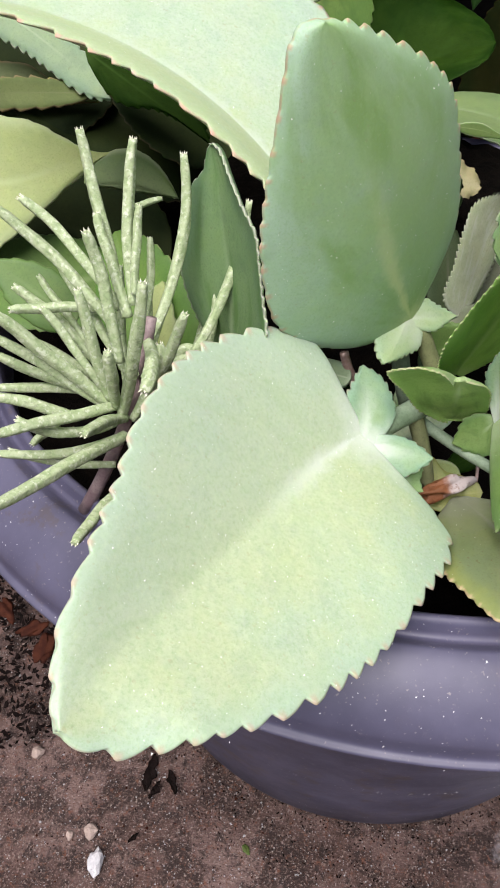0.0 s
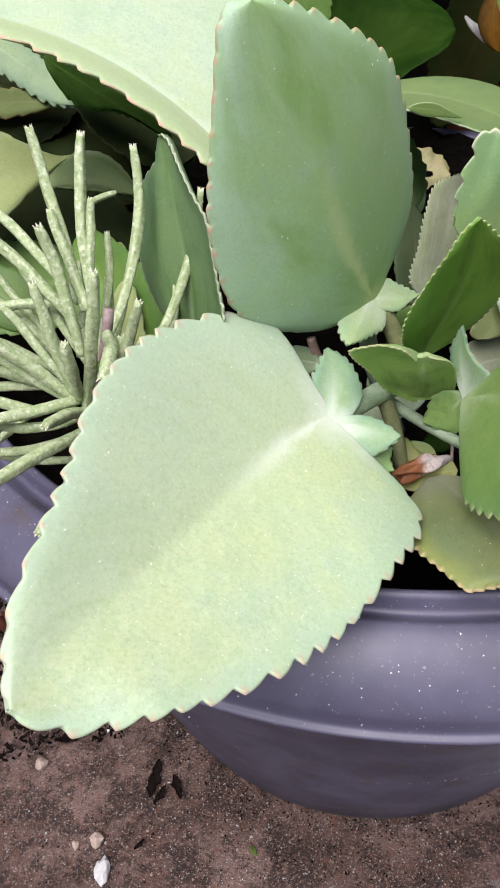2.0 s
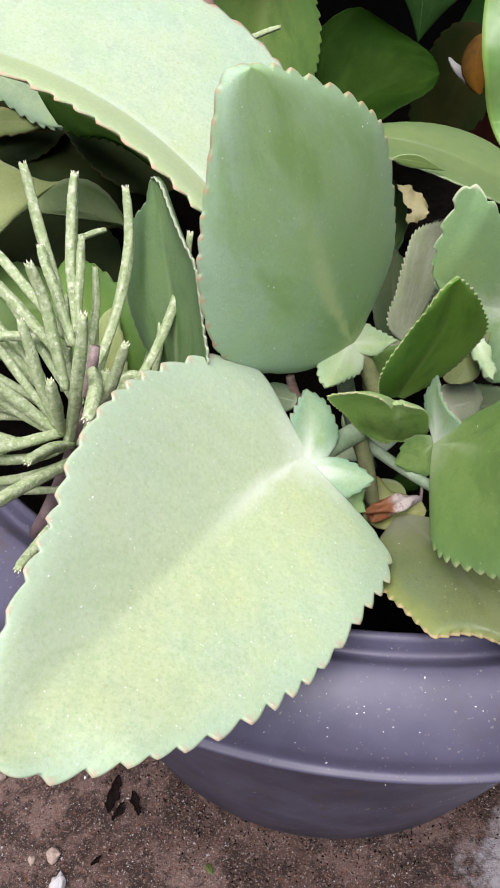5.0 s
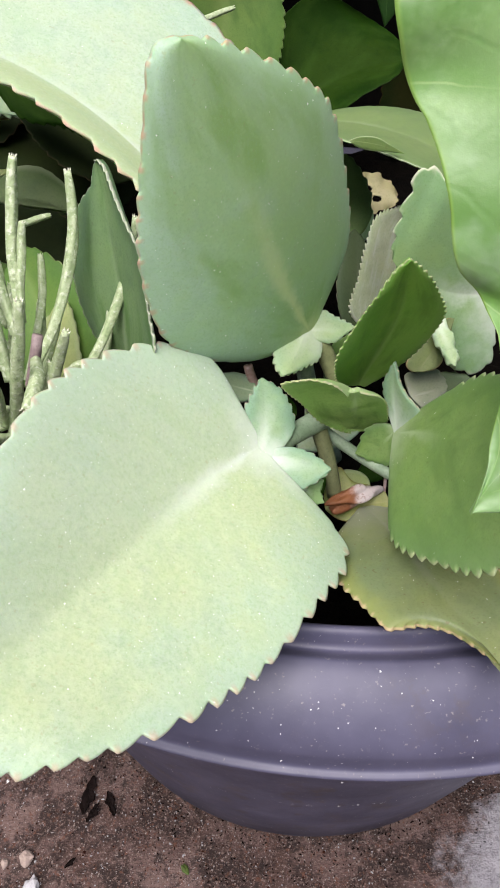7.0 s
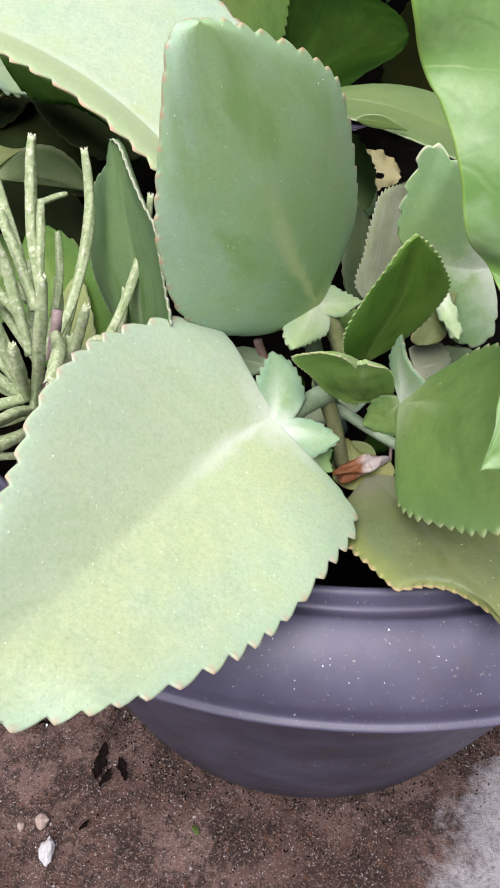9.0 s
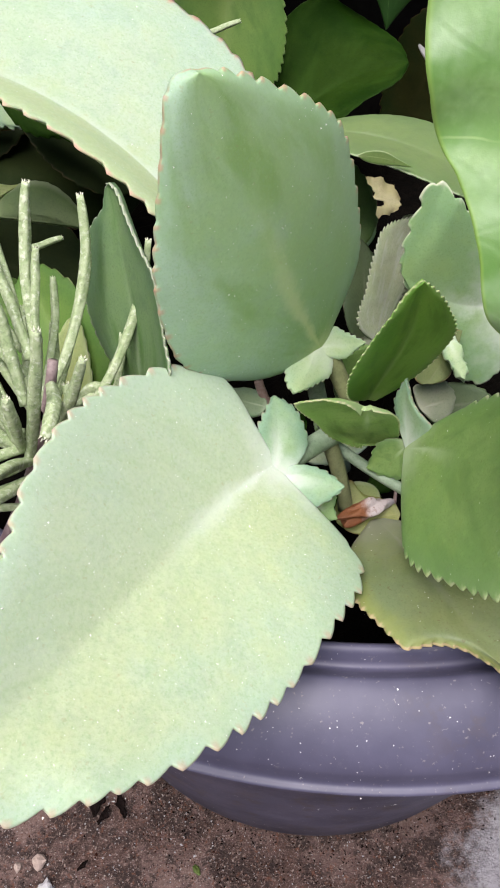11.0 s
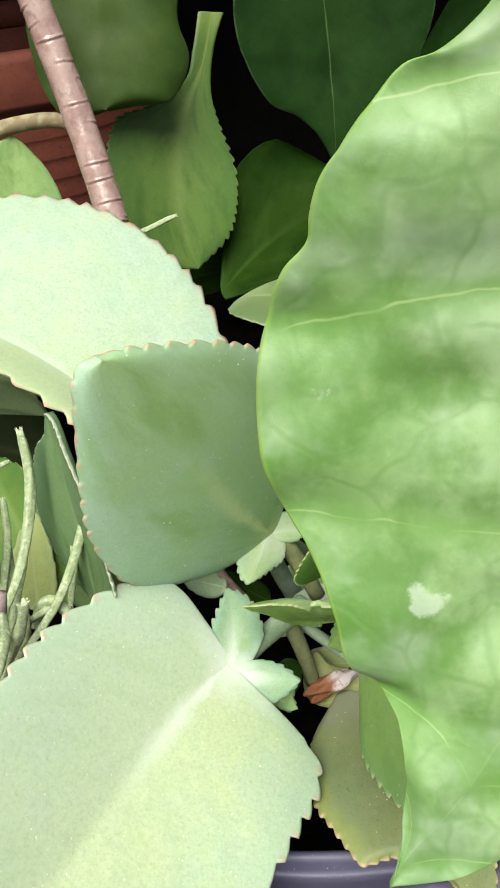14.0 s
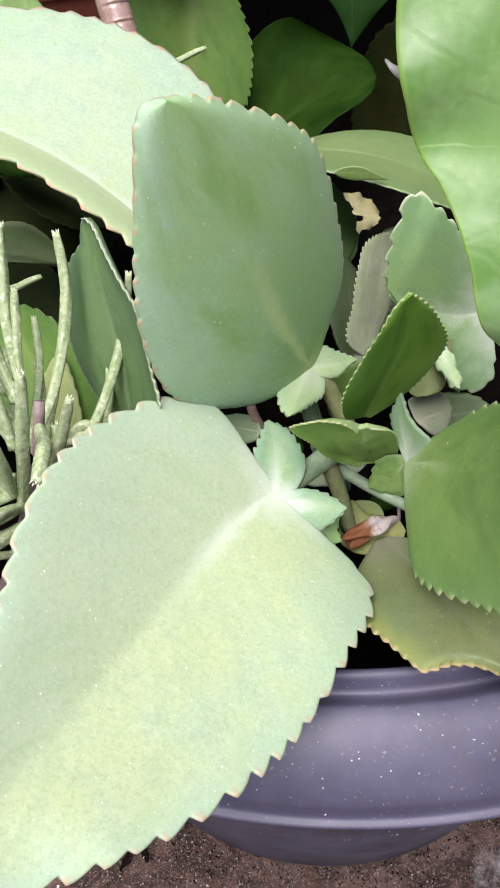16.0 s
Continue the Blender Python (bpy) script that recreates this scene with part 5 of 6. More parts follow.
blade(kal, SHEATH, (0.0931, 0.201, 0.2667), (0.0693, 0.2014, 0.2632), 0.258, ((0.079, -0.145), (0.295, -0.252), (0.568, -0.273), (0.825, -0.180), (1.000, -0.000)), ((0.048, 0.161), (0.300, 0.304), (0.517, 0.378), (0.694, 0.622), (0.858, 0.497), (0.985, 0.245), (1.000, -0.000)), fold=(0.15, 0.15), label="yellow-green withering leaf round the husk", pitch=0.006, tooth=0.0002, thick=0.0014, nu=90, skip=(0.004, 0.001))
stalk(kal, STEM_OLIVE, (0.0665, 0.2300, 0.3200), (0.0720, 0.2270, 0.3080), (0.0780, 0.2230, 0.2940), 0.0034, 0.0030, label="yellow-green leaf stalk")
stalk(kal, STEM_PALE, (0.0685, 0.2185, 0.2880), (0.0805, 0.2070, 0.2850), (0.0930, 0.1960, 0.2830), 0.0022, 0.0020, label="flat pale grey-green leaf stalk")

# ---- the broad-leaved shrub beside it ----
shrub = thing("broadleaf_shrub", (0.28, 0.20, 0.0), "broad soft wavy green leaf of a neighbouring shrub", "shrub")
blade(shrub, BROAD, (0.0927, 0.1342, 0.505), (0.072, 0.0908, 0.3747), 0.068, ((0.0, -0.007), (0.033, -0.079), (0.128, -0.179), (0.318, -0.277), (0.553, -0.321), (0.755, -0.283), (0.909, -0.194), (0.971, -0.113), (1.0, 0.0)), ((0.0, 0.007), (0.037, 0.029), (0.069, 0.063), (0.080, 0.089), (0.112, 0.113), (0.174, 0.154), (0.240, 0.166), (0.269, 0.185), (0.356, 0.206), (0.502, 0.187), (0.621, 0.113), (0.723, 0.074), (0.757, 0.033), (0.821, 0.0), (0.923, -0.011), (1.0, 0.0)), rib=((0.0, 0.0), (0.134, -0.061), (0.325, -0.120), (0.560, -0.154), (0.753, -0.134), (0.857, -0.081), (0.952, -0.021), (1.0, 0.0)), fold=(-0.03, -0.03), arch=-0.07, label="large soft wavy leaf with pale veins and painted sheen", pitch=0.016, tooth=0.0004, thick=0.0011, wav=0.004, waves=6.0, nu=260, ruck=0.021, ruck_scale=46.0, quilt=0.014, veins=BROAD_VEINS)

stalk(shrub, STEM_LIGHT, (0.0961, 0.1342, 0.5065), (0.150, 0.190, 0.560), (0.260, 0.270, 0.480), 0.0016, 0.0022, name="petiole")
stalk(shrub, BARK, (0.260, 0.270, 0.482), (0.272, 0.235, 0.25), (0.280, 0.200, -0.004), 0.004, 0.006, label="thin woody shrub stem")

# ---- plants behind ----
back = thing("succulent_plant", (0.05, 0.47, 0.0), "shaded dark green succulent with brown woody stem", "plant")
blade(back, SPOON, (0.0641, 0.479, 0.4512), (0.0431, 0.4092, 0.3438), -0.544, ((-0.012, -0.055), (0.141, -0.020), (0.307, -0.018), (0.443, -0.067), (0.569, -0.127), (0.680, -0.150), (0.844, -0.126), (1.0, 0.0)), ((0.014, 0.055), (0.157, 0.070), (0.272, 0.092), (0.408, 0.231), (0.492, 0.373), (0.608, 0.413), (0.733, 0.416), (0.905, 0.321), (1.002, 0.146), (1.0, 0.0)), rib=((0.0, 0.0), (0.193, 0.026), (0.477, 0.114), (0.762, 0.108), (1.0, 0.0)), fold=(0.12, 0.12), label="hanging spoon-shaped toothed leaf", pitch=0.0052, tooth=0.0015, skip=(0.045, 0.004), nu=220)
blade(back, SHADED_GREEN, (0.0544, 0.4101, 0.3275), (0.1344, 0.4357, 0.3607), -0.343, ((0.024, -0.055), (0.256, -0.366), (0.564, -0.686), (0.804, -0.710), (0.934, -0.578), (1.013, -0.351), (1.042, -0.154), (1.0, 0.0)), ((-0.004, 0.054), (0.183, 0.127), (0.379, 0.151), (0.646, 0.098), (0.868, 0.083), (1.0, 0.0)), rib=((0.0, 0.0), (0.373, -0.102), (0.678, -0.107), (1.0, 0.0)), fold=(0.15, 0.15), label="green leaf with pale midrib, shade put into its colour", pitch=0.008, tooth=0.0004)
blade(back, DEEP_OLIVE, (0.0238, 0.4379, 0.5083), (0.0108, 0.4076, 0.4269), -0.152, ((-0.007, -0.054), (0.061, -0.243), (0.294, -0.355), (0.551, -0.372), (0.693, -0.432), (0.818, -0.408), (0.931, -0.318), (0.959, -0.175), (1.0, 0.0)), ((0.005, 0.053), (0.115, 0.244), (0.417, 0.393), (0.720, 0.383), (0.978, 0.284), (1.053, 0.174), (1.035, 0.087), (1.0, 0.0)), rib=((0.0, 0.0), (0.442, 0.040), (1.0, 0.0)), fold=(-0.1, -0.1), hem=(-0.06, -0.03), label="dull olive-green leaf with rolled-under margin", pitch=0.02, tooth=0.0003, ruck=0.01, ruck_scale=45.0)
leaf(back, GREEN, (-0.0574, 0.3917, 0.3659), (-0.0357, 0.4163, 0.4178), 0.282, 0.427, 0.471, 0.780, 0.061, -0.008, 0.074, 0.116, pitch=0.02, tooth=0.0004)
blade(back, SHADED_VEINED, (0.1174, 0.4783, 0.4774), (0.1252, 0.4587, 0.3719), -0.214, ((0.003, -0.023), (0.012, -0.285), (0.110, -0.513), (0.304, -0.596), (0.521, -0.510), (0.709, -0.348), (0.864, -0.154), (0.927, -0.081), (1.0, 0.0)), ((-0.002, 0.024), (0.007, 0.270), (0.126, 0.410), (0.306, 0.440), (0.482, 0.396), (0.629, 0.316), (0.721, 0.171), (0.833, 0.071), (1.0, 0.0)), rib=((0.0, 0.0), (0.224, -0.025), (0.549, -0.029), (1.0, 0.0)), fold=(0.1, 0.1), label="large heart-shaped leaf with thin pale midrib, darkened for shade", pitch=0.02, tooth=0.0002, thick=0.0012, ruck=0.012, ruck_scale=40.0)
leaf(back, SHADED_VEINED, (0.2669, 0.5585, 0.4696), (0.1707, 0.5534, 0.3136), 0.702, 0.330, 0.491, 0.567, -0.034, -0.080, -0.048, 0.088, pitch=0.02, tooth=0.0002)
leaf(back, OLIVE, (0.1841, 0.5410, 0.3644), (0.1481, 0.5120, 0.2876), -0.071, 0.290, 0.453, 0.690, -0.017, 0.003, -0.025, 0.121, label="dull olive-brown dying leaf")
woody_stem(back, (-0.0151, 0.4028, 0.4991), (-0.0009, 0.3859, 0.4426), (0.0106, 0.3611, 0.3911), 0.0062, 0.0068, "brown woody stem with ring scars")
leaf(back, AMBER, (0.1719, 0.4938, 0.3692), (0.1744, 0.4854, 0.3374), 0.3, 0.22, 0.5, 0.6, 0.2, 0.10, 0.1, 0.2, nu=60, tooth=0.0004, pitch=0.004)
stalk(back, TAN, (-0.0653, 0.4185, 0.4154), (-0.0240, 0.4132, 0.4240), (-0.0032, 0.4050, 0.4213), 0.0040, 0.0032, name="twig")

# ---- terracotta pots behind ----
def back_pot(x, y, r, h, ribbed, label):
    p = thing("terracotta_pot", (x, y, 0), label, "plant pot", "terracotta pots behind")
    prof = [(0.0, 0.001), (r * 0.72, 0.0)]
    for k in range(61):
        z = h * k / 60
        prof.append((r * (0.72 + 0.28 * k / 60) + (0.0026 * math.cos(k * math.pi) if ribbed else 0.0), z))
    prof += [(r * 0.92, h), (r * 0.9, h * 0.6), (0.0, h * 0.6)]
    collar = [(r * 1.003, h - 0.012), (r * 1.035, h - 0.013), (r * 1.045, h - 0.009), (r * 1.05, h + 0.014), (r * 1.04, h + 0.019), (r * 0.97, h + 0.020), (r * 0.945, h + 0.016), (r * 0.94, h + 0.001), (r * 1.003, h + 0.001)]
    stick(new("body", mesh_from("body", *lathe(prof, (x, y, 0), 96), TERRACOTTA)), p)
    stick(new("rim", mesh_from("rim", *lathe(collar, (x, y, 0), 96), TERRACOTTA)), p)


back_pot(-0.085, 0.67, 0.12, 0.41, True, "ribbed terracotta pot in the shade")
back_pot(0.33, 0.69, 0.13, 0.28, True, "ribbed red terracotta pot in the shade")

# ---- the pencil-leaved succulent ----
pencil = thing("pencil_plant", (-0.03, 0.23, 0.246), "grey-green succulent with pencil-shaped mottled leaves", "plant")
stalk(pencil, STEM_PURPLE, (-0.0507, 0.1863, 0.2729), (-0.0320, 0.1868, 0.3126), (-0.0215, 0.1944, 0.3463), 0.0024, 0.0016, label="purple upright stem")


def pencil_leaf(p0, p1, p2, r=0.0024):
    r *= 0.60
    n = 30
    path = bowed(p0, p1, p2, n)
    t = np.linspace(0, 1, n)
    rad = r * (0.72 + 0.5 * np.sin(np.pi * (0.15 + 0.7 * t))) * np.where(t > 0.96, 0.86, 1.0)
    lump = float(p2[0]) * 900
    rad = rad * (1 + 0.035 * np.sin(t * 31 + lump) * np.sin(t * 13 + lump * 0.7))
    path = path + np.stack([np.sin(t * 9 + lump), np.sin(t * 7 + lump * 1.3), np.cos(t * 8 + lump)], 1) * 0.00022 * np.sin(np.pi * t)[:, None]
    v, f = tube(path, rad, 18)
    # shallow grooves along the leaf
    v = np.array(v).reshape(n, 18, 3)
    groove = 1 + 0.09 * np.cos(np.arange(18) * 2 * np.pi / 18 * 4 + lump)
    v = (path[:, None] + (v - path[:, None]) * groove[None, :, None]).reshape(-1, 3)
    ob = stick(new("leaf", mesh_from("leaf", v, f, PENCIL)), pencil)
    # pale teeth crowning the tip
    d = path[-1] - path[-3]
    d /= np.linalg.norm(d)
    a = np.cross(d, (0.3, 0.2, 0.93))
    a /= np.linalg.norm(a)
    b = np.cross(d, a)
    verts, faces = [], []
    for k in range(6):
        th = 2 * math.pi * k / 6
        o = math.cos(th) * a + math.sin(th) * b
        q = path[-1] + o * rad[-1] * 0.75 - d * 0.0004
        side = np.cross(d, o) * r * 0.28
        i = len(verts)
        verts += [q + side, q - side, q + o * r * 0.25 + d * r * 0.9, q - o * r * 0.35]
        faces += [(i, i + 1, i + 2), (i + 1, i + 3, i + 2), (i + 3, i, i + 2), (i, i + 3, i + 1)]
    teeth = new("tip_teeth", mesh_from("tip_teeth", verts, faces, PENCIL_TIP, False))
    teeth.parent = ob
    return ob


pencil_leaf((-0.0306, 0.2018, 0.3417), (-0.0380, 0.2212, 0.3655), (-0.0431, 0.2320, 0.3873))
pencil_leaf((-0.0282, 0.2040, 0.3444), (-0.0289, 0.2155, 0.3664), (-0.0261, 0.2235, 0.3875))
pencil_leaf((-0.0253, 0.2002, 0.3320), (-0.0143, 0.2177, 0.3551), (-0.0124, 0.2284, 0.3813))
pencil_leaf((-0.0203, 0.1911, 0.3217), (-0.0027, 0.2083, 0.3407), (0.0071, 0.2215, 0.3698), 0.0021)
pencil_leaf((-0.0074, 0.2055, 0.3223), (-0.0044, 0.2137, 0.3343), (-0.0024, 0.2218, 0.3481), 0.0018)
pencil_leaf((-0.0327, 0.2055, 0.3425), (-0.0482, 0.2169, 0.3593), (-0.0616, 0.2218, 0.3710))
pencil_leaf((-0.0321, 0.1997, 0.3369), (-0.0505, 0.2092, 0.3568), (-0.0662, 0.2134, 0.3712))
pencil_leaf((-0.0326, 0.1939, 0.3304), (-0.0360, 0.2017, 0.3534), (-0.0390, 0.2033, 0.3687), 0.0027)
pencil_leaf((-0.0294, 0.2011, 0.3421), (-0.0347, 0.2105, 0.3561), (-0.0385, 0.2175, 0.3676), 0.0022)
pencil_leaf((-0.0273, 0.2032, 0.3487), (-0.0265, 0.2096, 0.3602), (-0.0250, 0.2151, 0.3714), 0.0018)
pencil_leaf((-0.0325, 0.1847, 0.3166), (-0.0250, 0.1802, 0.3440), (-0.0207, 0.1802, 0.3655), 0.0026)
pencil_leaf((-0.0290, 0.1846, 0.3156), (-0.0177, 0.1850, 0.3368), (-0.0106, 0.1830, 0.3541))
pencil_leaf((-0.0358, 0.1875, 0.3211), (-0.0385, 0.1883, 0.3405), (-0.0410, 0.1910, 0.3573))
pencil_leaf((-0.0417, 0.2008, 0.3256), (-0.0542, 0.2071, 0.3384), (-0.0657, 0.2108, 0.3471), 0.0022)
pencil_leaf((-0.0394, 0.2061, 0.3421), (-0.0534, 0.2035, 0.3441), (-0.0648, 0.2003, 0.3452), 0.0021)
pencil_leaf((-0.0427, 0.2035, 0.3280), (-0.0521, 0.2107, 0.3393), (-0.0591, 0.2159, 0.3480), 0.0016)
pencil_leaf((-0.0354, 0.1873, 0.3175), (-0.0513, 0.1873, 0.3372), (-0.0640, 0.1863, 0.3521), 0.0027)
pencil_leaf((-0.0366, 0.1887, 0.3163), (-0.0522, 0.1897, 0.3303), (-0.0675, 0.1899, 0.3424), 0.0025)
pencil_leaf((-0.0453, 0.1948, 0.3188), (-0.0587, 0.1953, 0.3251), (-0.0713, 0.1956, 0.3324), 0.0022)
pencil_leaf((-0.0334, 0.1836, 0.3220), (-0.0323, 0.1787, 0.3353), (-0.0319, 0.1766, 0.3462), 0.0024)
pencil_leaf((-0.0227, 0.1911, 0.3396), (-0.0203, 0.1773, 0.3403), (-0.0217, 0.1683, 0.3388), 0.0028)
pencil_leaf((-0.0355, 0.1956, 0.3182), (-0.0545, 0.1961, 0.3190), (-0.0735, 0.1931, 0.3212), 0.0022)
pencil_leaf((-0.0472, 0.1839, 0.3173), (-0.0571, 0.1824, 0.3229), (-0.0680, 0.1796, 0.3284), 0.0026)
pencil_leaf((-0.0324, 0.1869, 0.3194), (-0.0475, 0.1740, 0.3248), (-0.0629, 0.1609, 0.3295), 0.0026)
pencil_leaf((-0.0476, 0.1862, 0.3170), (-0.0537, 0.1804, 0.3157), (-0.0586, 0.1744, 0.3140), 0.0018)
pencil_leaf((-0.0313, 0.1845, 0.3161), (-0.0356, 0.1719, 0.3244), (-0.0384, 0.1617, 0.3292), 0.0024)
pencil_leaf((-0.0341, 0.1851, 0.3081), (-0.0510, 0.1773, 0.3079), (-0.0695, 0.1716, 0.3131), 0.0022)
pencil_leaf((-0.0360, 0.1818, 0.2989), (-0.0541, 0.1794, 0.3023), (-0.0681, 0.1788, 0.3077), 0.0020)
pencil_leaf((-0.0310, 0.1796, 0.3134), (-0.0460, 0.1599, 0.3176), (-0.0601, 0.1404, 0.3218), 0.0026)
pencil_leaf((-0.0316, 0.1588, 0.3091), (-0.0357, 0.1460, 0.3121), (-0.0381, 0.1340, 0.3158), 0.0022)
pencil_leaf((-0.0206, 0.2034, 0.3215), (-0.0131, 0.2043, 0.3249), (-0.0061, 0.2041, 0.3254), 0.0018)
pencil_leaf((-0.0311, 0.2268, 0.3652), (-0.0263, 0.2302, 0.3651), (-0.0208, 0.2337, 0.3654), 0.0014)
pencil_leaf((0.0175, 0.3235, 0.3990), (0.0291, 0.3261, 0.4021), (0.0401, 0.3280, 0.4052), 0.0015)

pencil_leaf((-0.0203, 0.2045, 0.3165), (-0.0137, 0.2066, 0.3265), (-0.0048, 0.1987, 0.3239), 0.0026)
pencil_leaf((-0.0283, 0.1939, 0.3097), (-0.0216, 0.1978, 0.3205), (-0.0212, 0.2022, 0.3316), 0.0026)
pencil_leaf((-0.0301, 0.2007, 0.3161), (-0.0272, 0.2101, 0.3269), (-0.0259, 0.2214, 0.3417), 0.0024)
pencil_leaf((-0.0122, 0.2240, 0.3148), (-0.0078, 0.2338, 0.3242), (-0.0045, 0.2444, 0.3359), 0.0022)

pencil_leaf((-0.0316, 0.1978, 0.3233), (-0.0424, 0.2094, 0.3369), (-0.0528, 0.2188, 0.3498), 0.0020)
pencil_leaf((-0.0359, 0.1961, 0.3156), (-0.0497, 0.2035, 0.3236), (-0.0639, 0.2070, 0.3300), 0.0021)
pencil_leaf((-0.0324, 0.1977, 0.3166), (-0.0341, 0.2106, 0.3320), (-0.0344, 0.2223, 0.3479), 0.0020)
pencil_leaf((-0.0288, 0.1992, 0.3177), (-0.0234, 0.2110, 0.3296), (-0.0203, 0.2197, 0.3391), 0.0019)
pencil_leaf((-0.0374, 0.1910, 0.3195), (-0.0484, 0.1976, 0.3363), (-0.0547, 0.1995, 0.3461), 0.0021)
pencil_leaf((-0.0338, 0.1818, 0.3167), (-0.0477, 0.1742, 0.3187), (-0.0597, 0.1711, 0.3268), 0.0021)
pencil_leaf((-0.0379, 0.1977, 0.3234), (-0.0445, 0.2073, 0.3383), (-0.0470, 0.2143, 0.3473), 0.0011)
pencil_leaf((-0.0301, 0.2017, 0.3249), (-0.0253, 0.2165, 0.3410), (-0.0247, 0.2276, 0.3550), 0.0018)
pencil_leaf((-0.0328, 0.1811, 0.3093), (-0.0409, 0.1730, 0.3118), (-0.0498, 0.1629, 0.3132), 0.0019)

# ---- small things ----
husk = new("dry_husk", mesh_from("dry_husk", *blob((0, 0, 0), (0.0100, 0.0036, 0.0032), 7, 0.6, 5), RUST))
husk.matrix_world = pose(0.0785, 0.2008, 0.2700, 15, -4, 21)
tagged(husk, "small rusty brown and white dry husk among the leaves", "husk")
scrap = new("petal", mesh_from("petal", *blob((0, 0, 0), (0.0105, 0.0030, 0.0014), 9, 0.6), PETAL))
scrap.matrix_world = pose(0.1644, 0.5043, 0.3460, 35, 42, -8)
tagged(scrap, "white withered petal caught in the foliage", "petal")


def pebble(x, y, size, seed, mat, label):
    me = mesh_from("pebble", *blob((0, 0, 0), size, seed, 0.5, 2), mat, False)
    ob = new("pebble", me)
    ob.location = (x, y, size[2] * 0.55 - 0.003)
    tagged(ob, label, "pebble", "pebbles on the ground")


pebble(-0.082, 0.168, (0.0044, 0.0072, 0.0034), 1, STONE_WHITE, "white angular pebble lying on the dirt")
pebble(-0.088, 0.185, (0.004, 0.0045, 0.003), 2, STONE_TAN, "small pinkish tan pebble on the dirt")
pebble(-0.100, 0.183, (0.0022, 0.003, 0.002), 3, STONE_TAN, "small pinkish tan pebble on the dirt")
pebble(-0.130, 0.233, (0.004, 0.004, 0.003), 5, STONE_TAN, "small pinkish tan pebble on the dirt")


def leaf_scrap(x, y, length, turn, seed):
    """A shrivelled sliver, curled up along its sides and pressed into the dirt."""
    n, m, verts = 22, 7, []
    for i in range(n):
        t = i / (n - 1)
        half = length * 0.16 * math.sin(math.pi * min(1.0, 0.06 + t * 0.92)) * (1 + 0.7 * noise.noise((t * 7, seed, 0.3)))
        for j in range(m):
            v = 2 * j / (m - 1) - 1
            wob = length * 0.10 * noise.noise((t * 3, seed * 2.0, 1.0))
            verts.append(((t - 0.5) * length, half * v + wob, 0.0006 * v * v + 0.0008 * noise.noise((t * 9, v * 2, seed))))
    low = [(a, b, c - 0.0006) for a, b, c in verts]
    faces = [(i * m + j, (i + 1) * m + j, (i + 1) * m + j + 1, i * m + j + 1) for i in range(n - 1) for j in range(m - 1)]
    under = [tuple(q + n * m for q in f[::-1]) for f in faces]
    ring = [i * m for i in range(n)] + [(n - 1) * m + j for j in range(1, m)] + [i * m + m - 1 for i in range(n - 2, -1, -1)] + list(range(m - 2, 0, -1))
    side = [(q, p, p + n * m, q + n * m) for p, q in zip(ring, ring[1:] + ring[:1])]
    ob = new("dead_leaf", mesh_from("dead_leaf", verts + low, faces + under + side, CHAR))
    ob.matrix_world = pose(x, y, -0.0006, 0, 0, turn)
    tagged(ob, "black shrivelled scrap of dead leaf on dirt", "dead leaf", "leaf scraps")


leaf_scrap(-0.056, 0.220, 0.024, 80, 20)
leaf_scrap(-0.052, 0.209, 0.013, 60, 25)
leaf_scrap(-0.042, 0.214, 0.016, 110, 21)
leaf_scrap(-0.110, 0.252, 0.026, 20, 22)
leaf_scrap(-0.062, 0.181, 0.008, 45, 23)
bit = new("leaf_bit", mesh_from("leaf_bit", *blob((0, 0, 0), (0.0030, 0.0016, 0.0009), 31, 0.7), DEEP_OLIVE))
bit.matrix_world = pose(0.004, 0.175, -0.001, 0, 0, 120)
tagged(bit, "tiny green leaf bit lying on dirt", "leaf bit")



def grit(count, seed, mat, big):
    """Loose grains over the dirt in front of the pot."""
    rng = random.Random(seed)
    verts, faces = [], []
    for _ in range(count):
        x, y = rng.uniform(-0.22, 0.30), rng.uniform(0.06, 0.36)
        if math.hypot(x - POT[0], y - POT[1]) < 0.15:
            continue
        r = rng.uniform(0.00022, 0.00065) * (1 if rng.random() < 0.94 else big)
        i, squash, turn = len(verts), rng.uniform(0.5, 1.0), rng.uniform(0, 6.3)
        z = -0.0035 + 0.0035 * noise.noise((x * 22, y * 22, 0))
        for k in range(6):
            a = k * 1.047 + rng.uniform(-0.3, 0.3)
            px, py = r * math.cos(a) * rng.uniform(0.75, 1.15), r * squash * math.sin(a) * rng.uniform(0.75, 1.15)
            verts.append((x + px * math.cos(turn) - py * math.sin(turn), y + px * math.sin(turn) + py * math.cos(turn), z + r * rng.uniform(0.1, 0.5)))
        verts.append((x + r * 0.1, y, z + r * 1.1))
        faces += [(i + k, i + (k + 1) % 6, i + 6) for k in range(6)]
    return mesh_from("grit", verts, faces, mat, False)


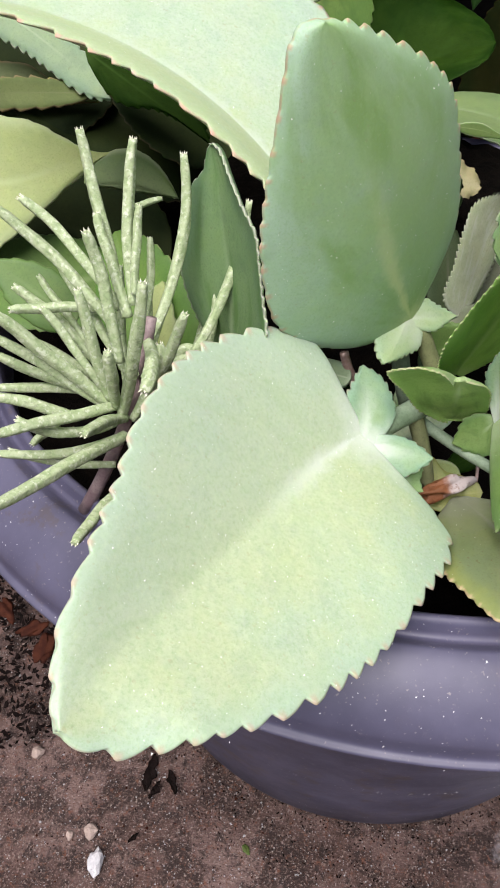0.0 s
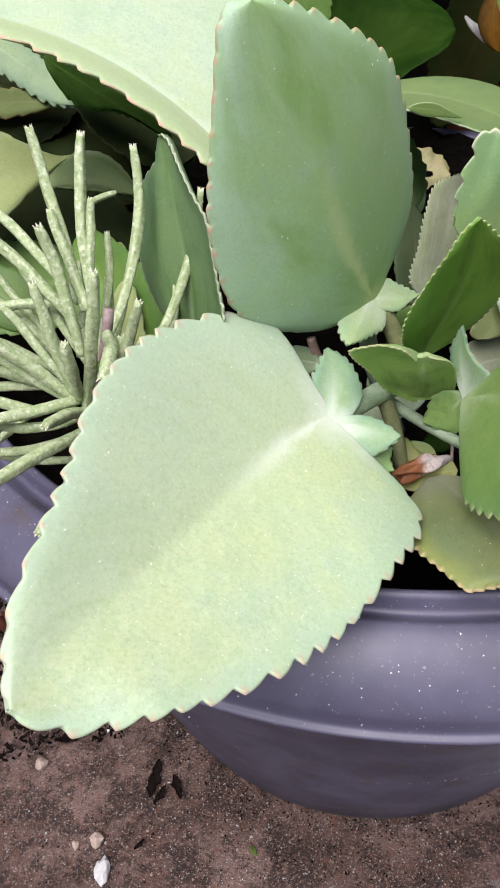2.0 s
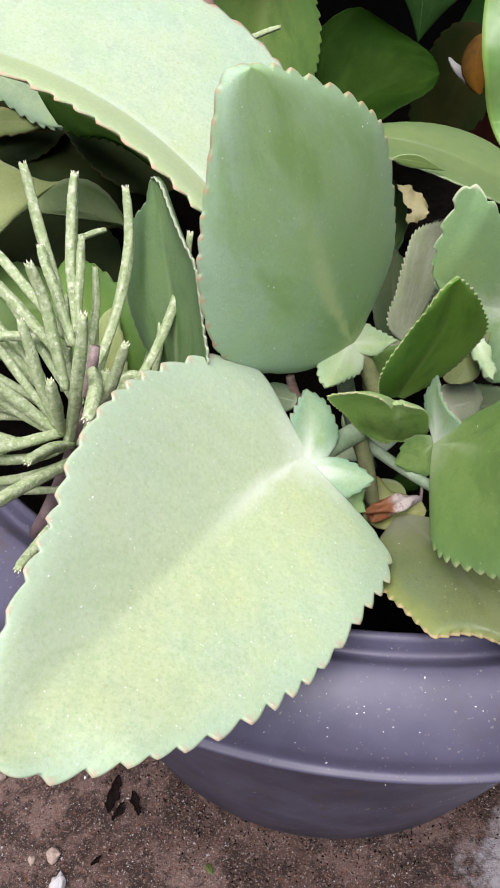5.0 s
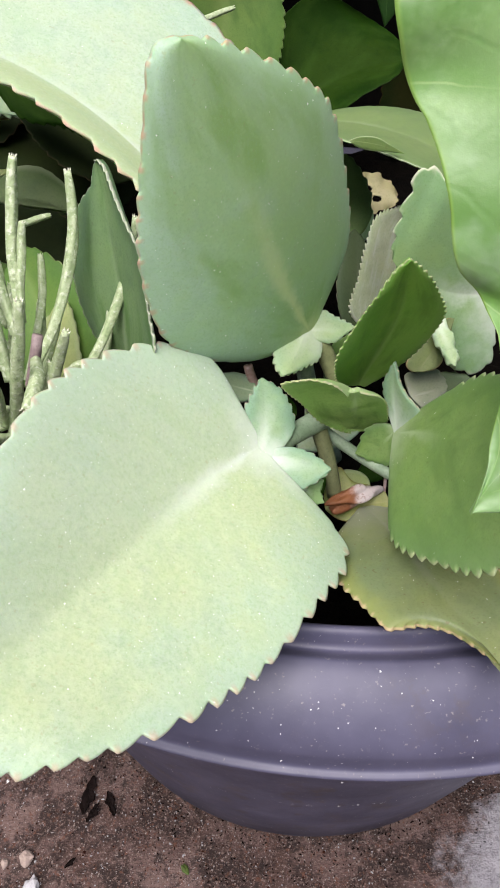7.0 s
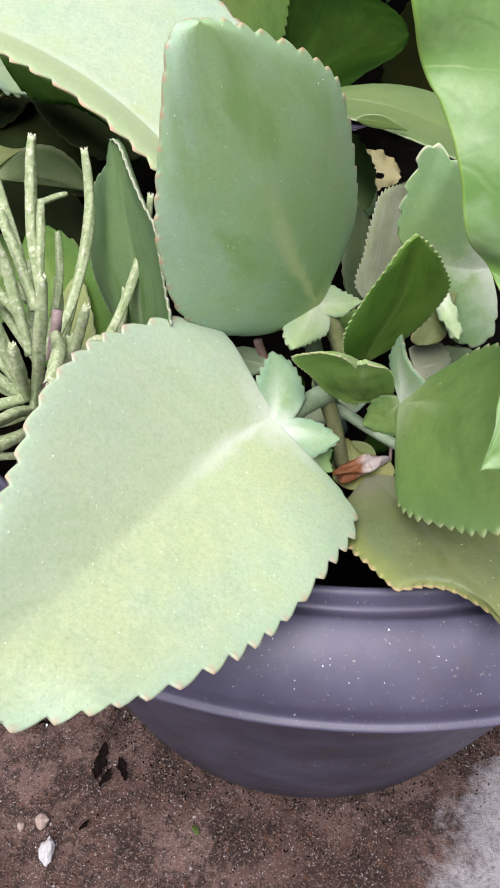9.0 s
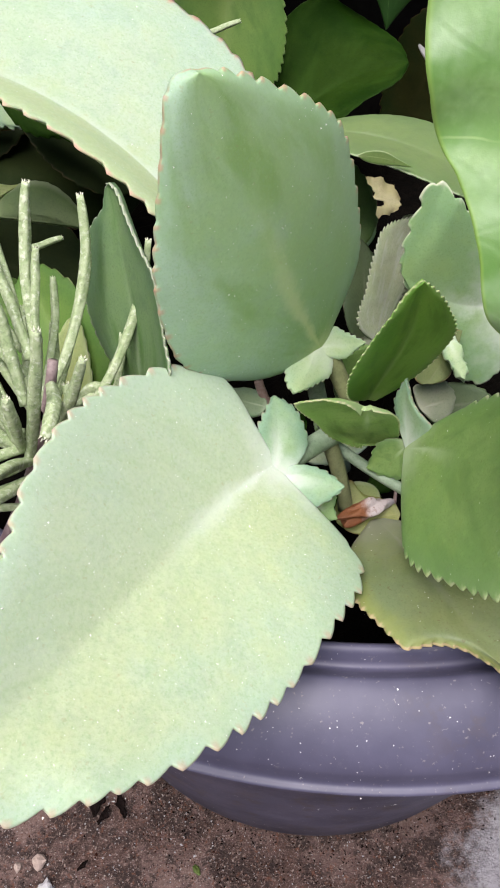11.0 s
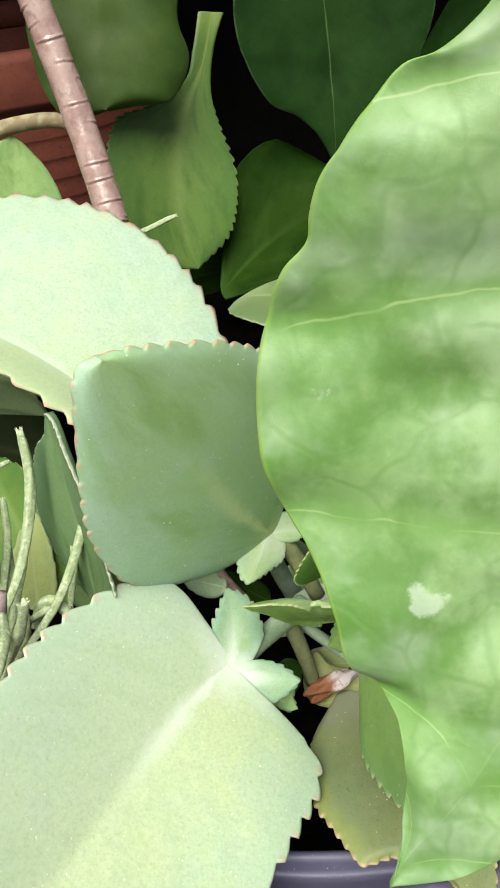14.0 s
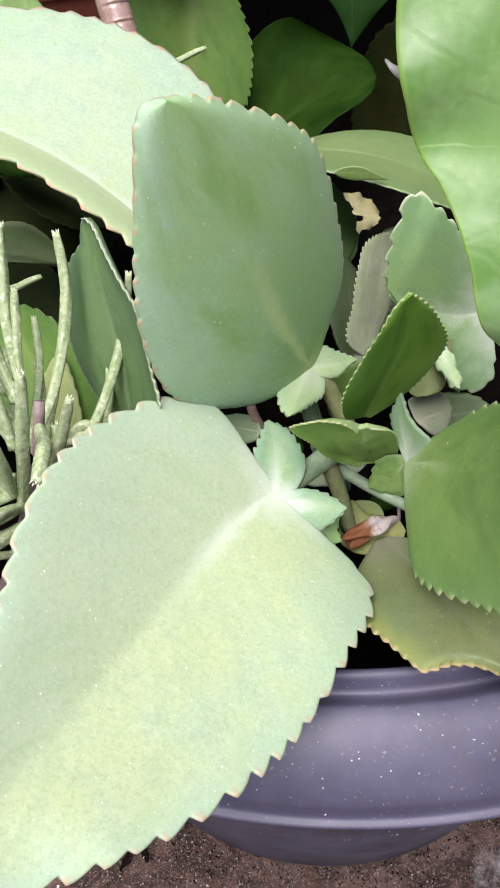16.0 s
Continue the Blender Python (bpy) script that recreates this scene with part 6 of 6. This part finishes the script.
def litter():
    """Dark rotted leaf crumbs heaped beside the pot, plus a ring standing for foot shade."""
    rng = random.Random(11)
    verts, faces = [], []
    for k in range(7300):
        x = rng.uniform(-0.27, -0.070)
        y = rng.uniform(0.236 + 0.35 * max(0.0, x + 0.13), 0.62) + 0.02 * noise.noise((x * 30, 0, 0))
        # ring of dark crumbs in place of damp dirt and contact shade
        if k >= 6000:
            ang, far = rng.uniform(2.9, 6.5), 0.143 + 0.04 * rng.random() ** 2
            x, y = POT[0] + far * math.cos(ang), POT[1] + far * math.sin(ang)
        elif math.hypot(x - POT[0], y - POT[1]) < 0.165:
            continue
        r, a, tilt = rng.uniform(0.0012, 0.0036) * (1 if k < 6000 else 0.35), rng.uniform(0, 6.3), rng.uniform(-0.5, 0.5)
        z = rng.uniform(0.0, 0.006) if k < 6000 else rng.uniform(-0.003, 0.0)
        i = len(verts)
        for dx, dy in ((1, 0), (0.2, 0.45), (-0.9, 0.2), (-0.3, -0.5)):
            px, py = r * dx, r * dy * 0.8
            verts.append((x + px * math.cos(a) - py * math.sin(a), y + px * math.sin(a) + py * math.cos(a), z + px * tilt + r * 0.5))
        verts.append((x, y, z - 0.001))
        faces += [(i, i + 1, i + 2, i + 3), (i, i + 4, i + 1), (i + 1, i + 4, i + 2), (i + 2, i + 4, i + 3), (i + 3, i + 4, i)]
    return mesh_from("leaf_litter", verts, faces, CHAR, False)


tagged(new("leaf_litter", litter()), "dark leaf litter beside the pot and contact-shade crumbs round its foot", "leaf litter", kind="stuff")
for k, (x, y, a) in enumerate(((-0.150, 0.318, 20), (-0.138, 0.302, 75), (-0.172, 0.335, 130))):
    ob = new("dead_leaf", mesh_from("dead_leaf", *blob((0, 0, 0), (0.009, 0.005, 0.0015), k + 40, 1.1, 3), DEADLEAF))
    ob.matrix_world = pose(x, y, 0.010, 12, -10, a)
    tagged(ob, "reddish brown dead leaf fragment on the litter", "dead leaf", "leaf scraps")

tagged(new("grit", grit(6000, 5, STONE_TAN, 1.8)), "loose pale grains scattered over the dirt", "grit", kind="stuff")
tagged(new("grit", grit(4000, 6, DEADLEAF, 1.8)), "rusty brown crumbs scattered over the dirt", "grit", kind="stuff")
tagged(new("grit", grit(900, 7, CHAR, 2.0)), "black humus crumbs scattered over the dirt", "grit", kind="stuff")
tagged(new("grit", grit(3800, 8, STONE_WHITE, 1.9)), "tiny white grains scattered over the dirt", "grit", kind="stuff")
